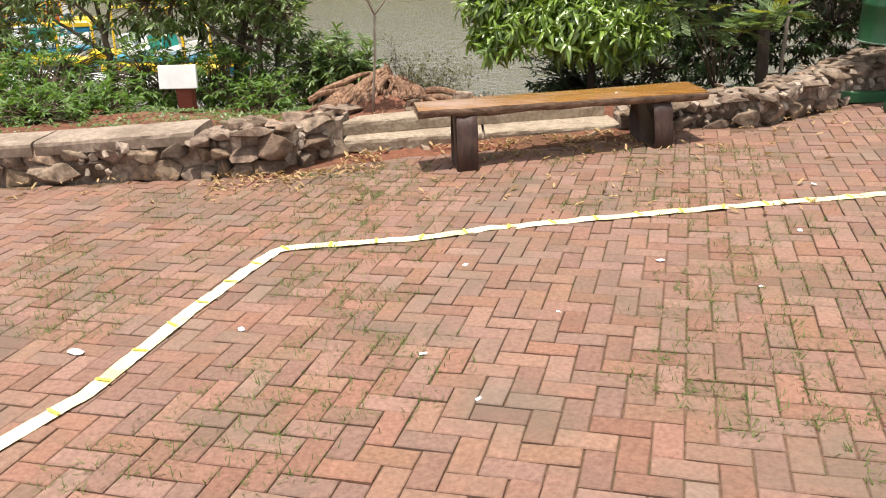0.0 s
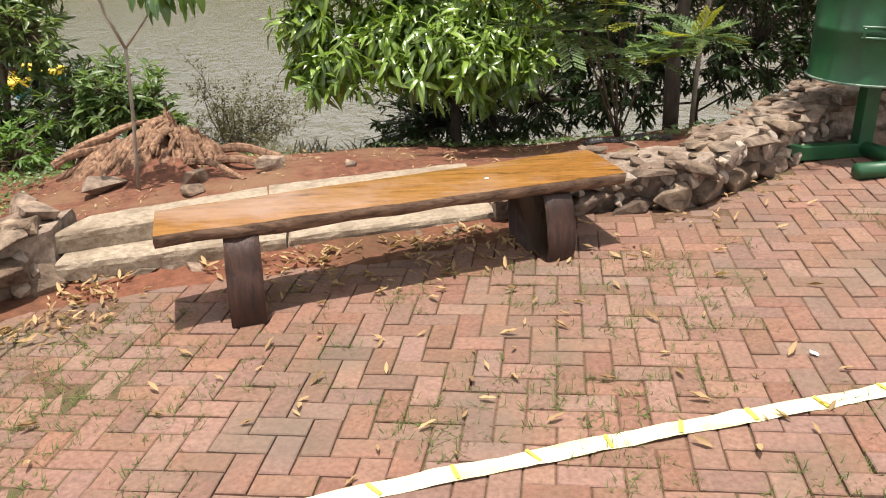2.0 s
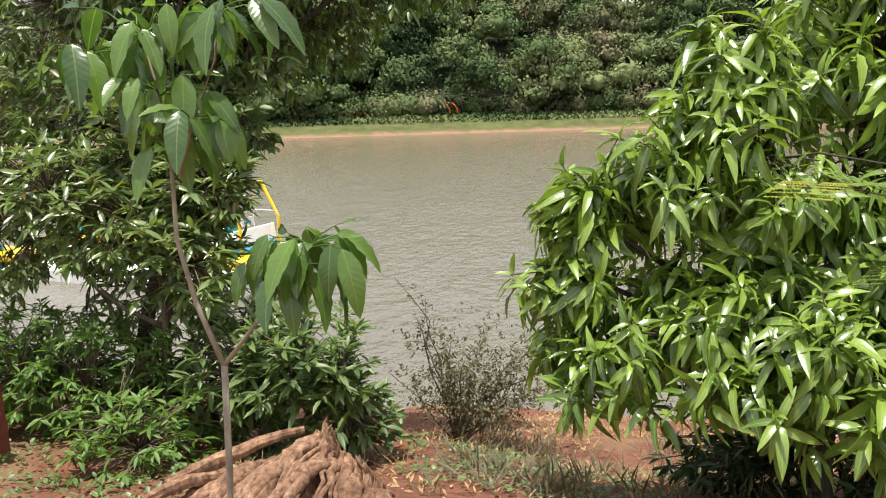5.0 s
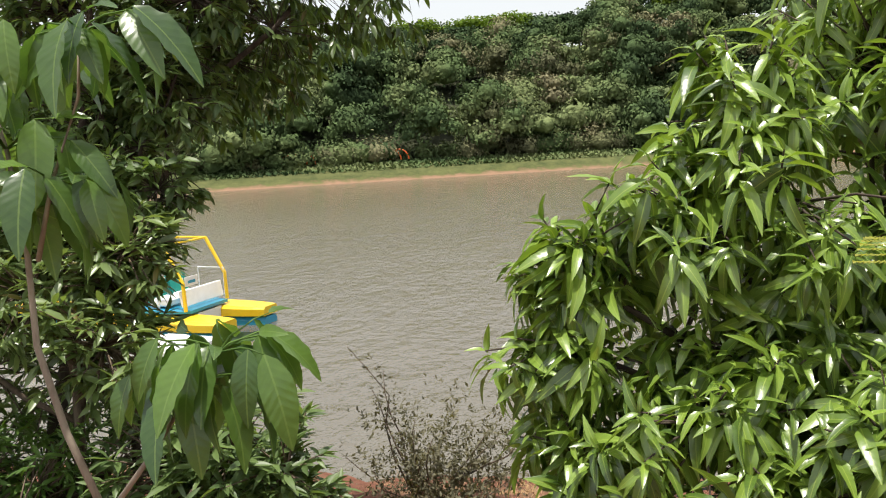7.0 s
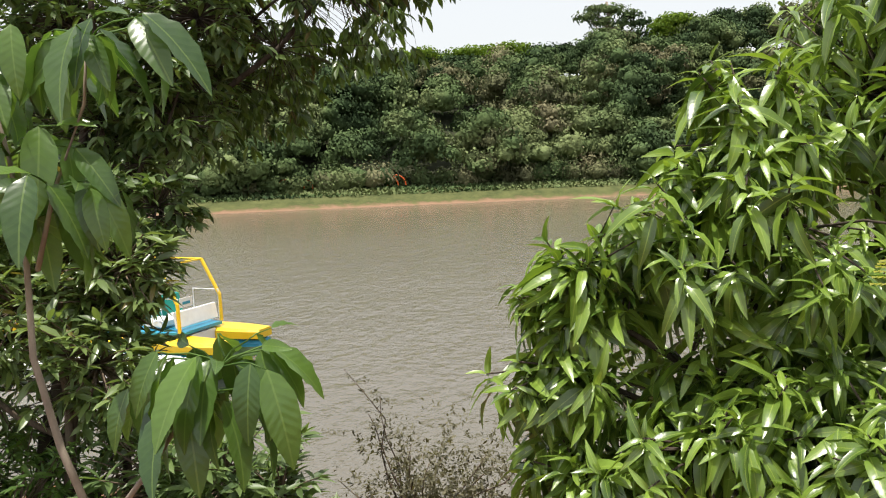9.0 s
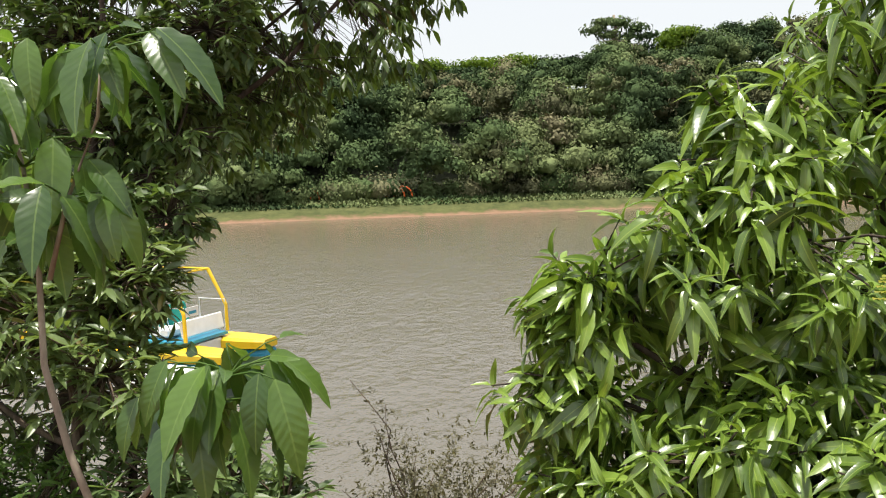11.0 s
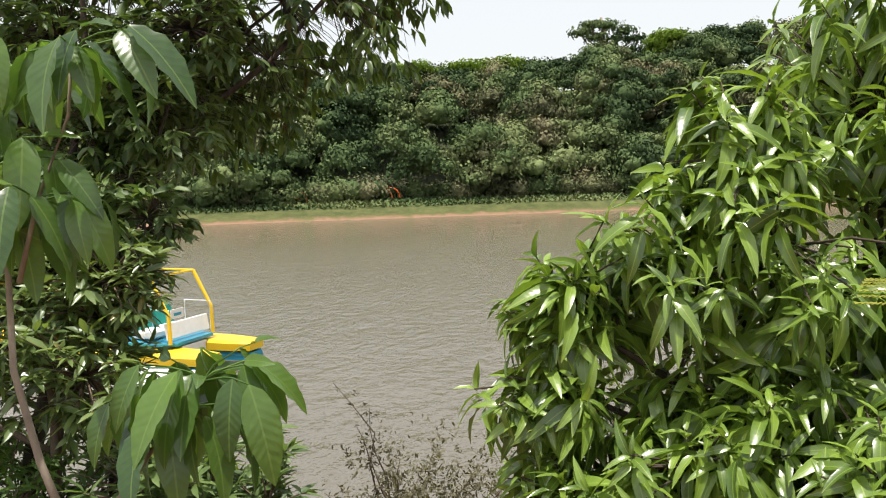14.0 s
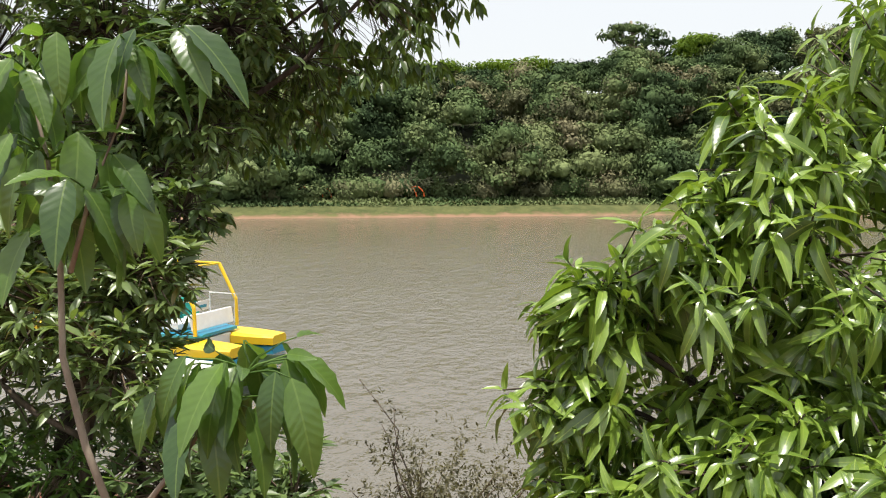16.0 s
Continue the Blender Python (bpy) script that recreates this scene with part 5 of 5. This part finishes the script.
spread("joint_grass", 18000, (-2.2, 3.6, 2.0, 6.3), in_joint, BLADE, (0.016, 0.045), m_grass, "short grass growing in the paving joints", "grass", (0.3, 1.3), 86, 4, 0.0, pave_z)
for i, (x, y, s) in enumerate(((1.18, 3.75, 0.034), (0.24, 3.78, 0.03), (1.95, 4.1, 0.034), (-0.70, 3.12, 0.034), (-1.35, 2.95, 0.06), (0.1, 2.85, 0.025), (0.32, 2.5, 0.022), (2.3, 4.9, 0.03), (0.65, 3.2, 0.016), (1.55, 3.4, 0.018), (1.266, 6.056, 0.0))):
    if s:
        s *= 0.72
        g = Geo().add([(s * (1 + 0.25 * noise.noise((k, i, 0))) * math.cos(k * 0.7), 0.55 * s * math.sin(k * 0.7), 0.002 * (k % 3)) for k in range(9)] + [(0, 0, 0.006)], [(k, (k + 1) % 9, 9) for k in range(9)])
        ob = tagged(part("paper_scrap", g, m_paper), "small white scrap trodden onto the paving", "litter", "paper scraps")
        ob.matrix_world = pose(x, y, pave_z(x, y) + 0.008, 0, 0, 40 * i)
g = Geo().add([(0.012 * math.cos(k * 0.785), 0.009 * math.sin(k * 0.785), 0.0) for k in range(8)] + [(0, 0, 0.003)], [(k, (k + 1) % 8, 8) for k in range(8)])
ob = tagged(part("bird_dropping", g, m_paper), "white bird dropping on the bench plank", "dropping")
ob.matrix_world = pose(1.267, 6.054, 0.2475)


# ---- ribbed pipe behind the wall ----
g, n, ring = Geo(), 60, 10
pipe_pts = [Vector((2.15 + 0.62 * i / n, 7.66 + 0.10 * math.sin(i / n * 2.2), 0.0)) for i in range(n + 1)]
for p in pipe_pts:
    p.z = ground_z(p.x, p.y) + 0.012
g.tube(pipe_pts, [0.028 if i % 2 else 0.022 for i in range(n + 1)], ring)
tagged(part("ribbed_pipe", g, m_rubber), "black ribbed plastic pipe lying on the soil behind the wall", "pipe")


# ---- boats, dock ----
def hull(length, width, height, y0, z0, z1, nose=0.35):
    """A pontoon along x with an upswept, narrowed bow."""
    g, n, vs = Geo(), 14, []
    for i in range(n + 1):
        s = i / n
        x = -length / 2 + length * s
        k = 1 - nose * max(0, (s - 0.75) / 0.25) ** 2 - 0.25 * max(0, (0.08 - s) / 0.08)
        for a, b in ((-1, 0.0), (-1, 0.75), (-0.8, 1.0), (0.8, 1.0), (1, 0.75), (1, 0.0)):
            vs.append((x, y0 + a * width / 2 * k, z0 + (z1 - z0) * b * (1 - 0.12 * max(0, (s - 0.7) / 0.3))))
    fs = [(i * 6 + k, i * 6 + 6 + k, i * 6 + 7 + k, i * 6 + 1 + k) for i in range(n) for k in range(5)]
    fs += [tuple(range(6)), tuple(reversed(range(n * 6, n * 6 + 6)))]
    return g.add(vs, [tuple(reversed(f)) for f in fs])


def pedal_boat(at, turn, canopy=True):
    b = thing("pedal_boat", (*at, WATER_Z), "yellow and blue pedal boat moored at the dock", "pedal boat", "moored pedal boats", turn)
    for y in (-0.64, 0.64):
        low_ = part("pontoon", hull(3.0, 0.62, 0.2, y, -0.12, 0.17), m_blue, b, "blue lower hull", False)
        part("pontoon_deck", hull(3.02, 0.66, 0.2, y, 0.172, 0.36), m_yellow, low_, "yellow upper hull")
    cab = part("cockpit", hull(2.1, 1.0, 0.3, 0, 0.16, 0.40, 0.2), m_boat_white, b, "white cockpit tub")
    part("cockpit_coaming", hull(2.14, 1.3, 0.3, 0, 0.404, 0.47, 0.2), m_blue, cab, "blue painted coaming")
    for x in (-0.45, 0.35):
        for y in (-0.3, 0.3):
            st = part("seat", Geo().box((0.42, 0.46, 0.14), pose(x, y, 0.57), 0.03), m_boat_white, b, "white moulded seat")
            part("backrest", Geo().box((0.10, 0.46, 0.46), pose(x - 0.25, y, 0.76, 0, -12, 0), 0.03), m_teal if x > 0 else m_boat_white, st, "moulded backrest")
    part("front_panel", Geo().box((0.05, 1.15, 0.30), pose(0.9, 0, 0.66, 0, -10, 0), 0.015), m_boat_white, b, "white front panel")
    part("name_plate", Geo().box((0.012, 0.34, 0.17), pose(1.03, -0.42, 0.98, 0, 0, 0), 0.003), m_boat_white, b, "white name plate")
    part("name_mark", Geo().box((0.004, 0.2, 0.05), pose(1.040, -0.42, 0.97)), m_blue, b, "blue mark")
    for y in (-0.58, 0.58):
        part("side_rail", Geo().tube([(0.98, y, 0.5), (0.98, y, 1.05), (0.4, y, 1.05), (0.4, y, 0.5)], [0.014] * 4, 6), m_boat_white, b)
    if canopy:
        for y in (-0.6, 0.6):
            part("canopy_post", Geo().tube([(-0.85, y, 0.45), (-0.80, y, 1.62)], [0.026] * 2, 8), m_yellow, b)
            part("canopy_post", Geo().tube([(1.0, y, 0.45), (0.99, y, 0.95), (0.62, y, 1.62)], [0.036] * 3, 8), m_yellow, b)
            part("canopy_rail", Geo().tube([(-0.80, y, 1.62), (0.62, y, 1.62)], [0.022] * 2, 8), m_yellow, b)
        for x in (-0.80, 0.62):
            part("canopy_bar", Geo().tube([(x, -0.6, 1.62), (x, 0.6, 1.62)], [0.022] * 2, 8), m_yellow, b)
    for ob in b.children:
        if not ob.name.startswith("pontoon"):
            ob.matrix_basis = pose(-0.42, 0, 0)
    return b


pedal_boat((-7.13, 20.1), -12)
pedal_boat((-10.8, 21.7), -20)
pedal_boat((-12.6, 19.0), -15, False)
pedal_boat((-15.2, 30.0), 10)

dock = thing("floating_dock", (-8.25, 18.5, WATER_Z), "white floating dock of plastic blocks", "dock", "", -12)
for i in range(10):
    for j in range(2):
        part("float_block", Geo().box((0.49, 0.49, 0.34), pose(-2.25 + 0.5 * i, -0.25 + 0.5 * j, 0.06 + 0.008 * ((i * 7 + j * 3) % 4)), 0.05), m_boat_white, dock)

buoy = thing("lifebuoy", (-14.9, 29.3, WATER_Z), "orange lifebuoy hanging on a yellow post", "lifebuoy")
part("post", Geo().tube([(0.1, 0.1, -0.6), (0.1, 0.1, 1.5)], [0.06, 0.06], 8), m_yellow, buoy)
part("ring", Geo().tube([(0.30 * math.cos(k * math.pi / 10), -0.05, 0.42 + 0.32 * math.sin(k * math.pi / 10)) for k in range(21)], [0.10] * 21, 8), m_orange, buoy, "orange ring", True)
rb = thing("rowing_boat", (-17.5, 32.5, WATER_Z), "rust-red hull of a moored boat", "boat", "", 15)
part("hull", hull(3.2, 1.4, 0.5, 0, -0.1, 0.75), m_rust, rb)
part("thwart", Geo().box((0.3, 1.2, 0.06), pose(0, 0, 0.80), 0.01), m_boat_white, rb)


# ---- far shore ----
def dome(rings=5, seg=8):
    v = [(math.cos(2 * math.pi * k / seg) * math.sin(math.pi * (i + 0.15) / (rings + 0.3)), math.sin(2 * math.pi * k / seg) * math.sin(math.pi * (i + 0.15) / (rings + 0.3)), math.cos(math.pi * (i + 0.15) / (rings + 0.3))) for i in range(rings + 1) for k in range(seg)]
    f = [(i * seg + k, (i + 1) * seg + k, (i + 1) * seg + (k + 1) % seg, i * seg + (k + 1) % seg) for i in range(rings) for k in range(seg)]
    return np.array(v), np.array(f)


DOME = dome(4, 7)


def crown_cards(rng, centre, radii, n, size):
    p, d = shell(rng, centre, radii, n, -0.45, 0.42)
    w = np.cross(d, rng.normal(size=d.shape))
    w[:, 2] -= 0.25
    core = np.array(centre) + DOME[0] * np.array(radii) * 0.48 * (1 + 0.18 * rng.normal(size=(len(DOME[0]), 1)))
    return merge(scatter(KITE, p, w, rng.uniform(size * 0.6, size * 1.3, len(p)), d, 0.5), (core, DOME[1]))


def far_tree_pieces(rng, x, y, h, w, dense=1.0, size=0.36):
    z = ground_z(x, y)
    out = []
    for k in range(int(rng.integers(11, 15))):
        a, e = rng.uniform(0, 6.28), rng.uniform(-0.75, 1.5)
        reach = w * rng.uniform(0.22, 0.36)
        c = (x + math.cos(a) * math.cos(e) * reach, y + math.sin(a) * math.cos(e) * reach, z + h * 0.53 + math.sin(e) * h * rng.uniform(0.26, 0.42))
        r = w * rng.uniform(0.13, 0.25)
        out.append(crown_cards(rng, c, (r, r, r * rng.uniform(0.55, 0.85)), int(150 * dense), size))
    return out


def skyline(x, y):
    """Height of the ridge line as it stands over the bank, by bearing."""
    bearing = math.degrees(math.atan2(x - 0.4, y - 5.85))
    rise = float(np.interp(bearing, (-45, -37, -23, -11, -8.8, -6.5, -3.5, -1.3, 0.5, 4, 7.6, 10, 20, 40), (0.05, 0.066, 0.104, 0.121, 0.1175, 0.120, 0.122, 0.130, 0.137, 0.145, 0.150, 0.153, 0.156, 0.15)))
    return 1.47 + rise * math.hypot(x - 0.4, y - 5.85)


rng = np.random.default_rng(91)
woods, olive, bright = [], [], []
for i in range(345):
    row = i % 5
    y = 75 + row * 8.2 + rng.uniform(-3.5, 3.5)
    x = rng.uniform(-0.80, 0.62) * y
    y += shore_shift(x)
    h = rng.uniform(3.5, 6.5) if row == 0 else rng.uniform(5.0, 9.5)
    hmax = max(2.5, skyline(x, y) - ground_z(x, y))
    h = hmax * rng.uniform(0.90, 1.0) if row == 4 else min(h, hmax * rng.uniform(0.8, 0.97))
    (olive if rng.random() < 0.17 else woods).extend(far_tree_pieces(rng, x, y, h, rng.uniform(4.5, 9.0), 1.0))
for i in range(200):
    x = rng.uniform(-62, 48)
    y = rng.uniform(71.0, 74.5) + shore_shift(x)
    r = rng.uniform(0.7, 1.7)
    (olive if rng.random() < 0.3 else woods).append(crown_cards(rng, (x, y, ground_z(x, y) + r * 0.5), (r * 1.3, r, r * 0.9), 190, 0.27))
for x, y in ((-11.5, 110), (-9.5, 112), (-16, 108), (-20, 104), (9, 113)):
    zt = skyline(x, y) - 0.9
    for _ in range(6):
        bright.append(crown_cards(rng, (x + rng.normal(0, 1.8), y - 3, zt + rng.normal(0, 0.5)), (1.6, 1.4, 0.9), 200, 0.42))
for pieces, mat, lab in ((woods, m_far, "dense green forest on the far hillside"), (olive, m_far_olive, "drier olive-brown crowns in the far forest"), (bright, m_far_bright, "yellow-green crowns on the far ridge")):
    v, f = merge(*pieces)
    tagged(bulk("far_woods", v, f, mat), lab, "forest", kind="stuff")

ft = thing("umbrella_tree", (3.2, 112, ground_z(3.2, 112)), "tall flat-topped tree standing out on the ridge", "tree")
z0 = ground_z(3.2, 112)
part("trunk", Geo().tube([(0, 0, 0), (0.2, 0, 5), (-0.2, 0, 8.6)], (0.35, 0.26, 0.16), 8), m_bark_pale, ft, "", True)
cards = []
for dx, dz, r in ((-2.6, 10.1, 1.7), (0.2, 10.8, 2.2), (2.6, 10.0, 1.8), (-0.8, 9.4, 1.6), (3.9, 9.0, 1.4), (-1.6, 10.9, 1.3), (1.6, 9.1, 1.5)):
    dz += 19.2 - z0 - 11.6
    part("limb", Geo().tube([(0, 0, 5.5), (dx * 0.5, 0, dz * 0.8), (dx, 0, dz)], (0.15, 0.1, 0.04), 6), m_bark_pale, ft, "", True)
    cards.append(crown_cards(rng, (3.2 + dx, 112, z0 + dz), (r, r, r * 0.42), 240, 0.42))
crown_part("crown", merge(*cards), m_far, ft)
for x, y, n in ((-22.3, 67.5, 3), (-15.0, 70.6, 2)):
    pf = thing("play_frame", (x, y, ground_z(x, y)), "orange hoops of a play frame among the bushes", "play frame", "play frames")
    for k in range(n):
        part("hoop", Geo().tube([(k * 0.55 + 0.75 * math.cos(a * math.pi / 8), 0.35 * k, 0.2 + 0.8 * math.sin(a * math.pi / 8)) for a in range(9)], [0.06] * 9, 6), m_orange, pf)
spread("bank_grass", 22000, (-62, 45, 42, 90), lambda x, y, r: 67.6 < y - shore_shift(x) < 73.5, KITE, (0.12, 0.36), m_far, "rough grass along the far shore", "grass", (0.3, 1.3), 92)


# ---- pavers ----
def paver(length, width):
    g = Geo()
    g.box((length - 0.0055, width - 0.0055, 0.05), None, 0.004)
    return g


PH, PV = paver(0.2, 0.1), paver(0.1, 0.2)
mesh_h, mesh_v = PH.mesh("brick", m_brick), PV.mesh("brick", m_brick)
rng = np.random.default_rng(101)
rest_v, rest_f = [], []
near = 0
for j in range(-95, 50):
    for i in range(-95, 95):
        k = (i - j) % 4
        if k not in (0, 2):
            continue
        cu, cv = (i + 1.0, j + 0.5) if k == 0 else (i + 0.5, j)
        x = BR_O[0] + (cu * UX[0] + (cv - 1) * UY[0]) * 0.1
        y = BR_O[1] + (cu * UX[1] + (cv - 1) * UY[1]) * 0.1
        lim = wall_y(x) - (0.12 if -0.9 < x < 1.6 else 0.02) if x > -0.9 else 5.60
        if not (-4.6 < x < 6.0 and -1.0 < y < lim):
            continue
        dz = rng.normal(0, 0.0016) + 0.010 * noise.noise((x * 1.1, y * 1.1, 20))
        rx, ry, rz = rng.normal(0, 0.7), rng.normal(0, 0.7), rng.normal(0, 0.8)
        m = pose(x, y, pave_z(x, y) - 0.022 + dz, rx - 0.57, ry - 2.4, math.degrees(BR_A) + rz)
        if 0.0 < x < 2.3 and 2.35 < y < 4.95 and near < 300:
            near += 1
            ob = new("brick", mesh_h if k == 0 else mesh_v)
            ob.parent = paving
            ob.matrix_world = m
        else:
            g = PH if k == 0 else PV
            n = len(rest_v)
            rest_v += [tuple(m @ Vector(p)) for p in g.v]
            rest_f += [tuple(q + n for q in f) for f in g.f]
g = Geo()
g.v, g.f = rest_v, rest_f
tagged(part("bricks", g, m_brick_rest, paving, "weathered red pavers"), kind="stuff")
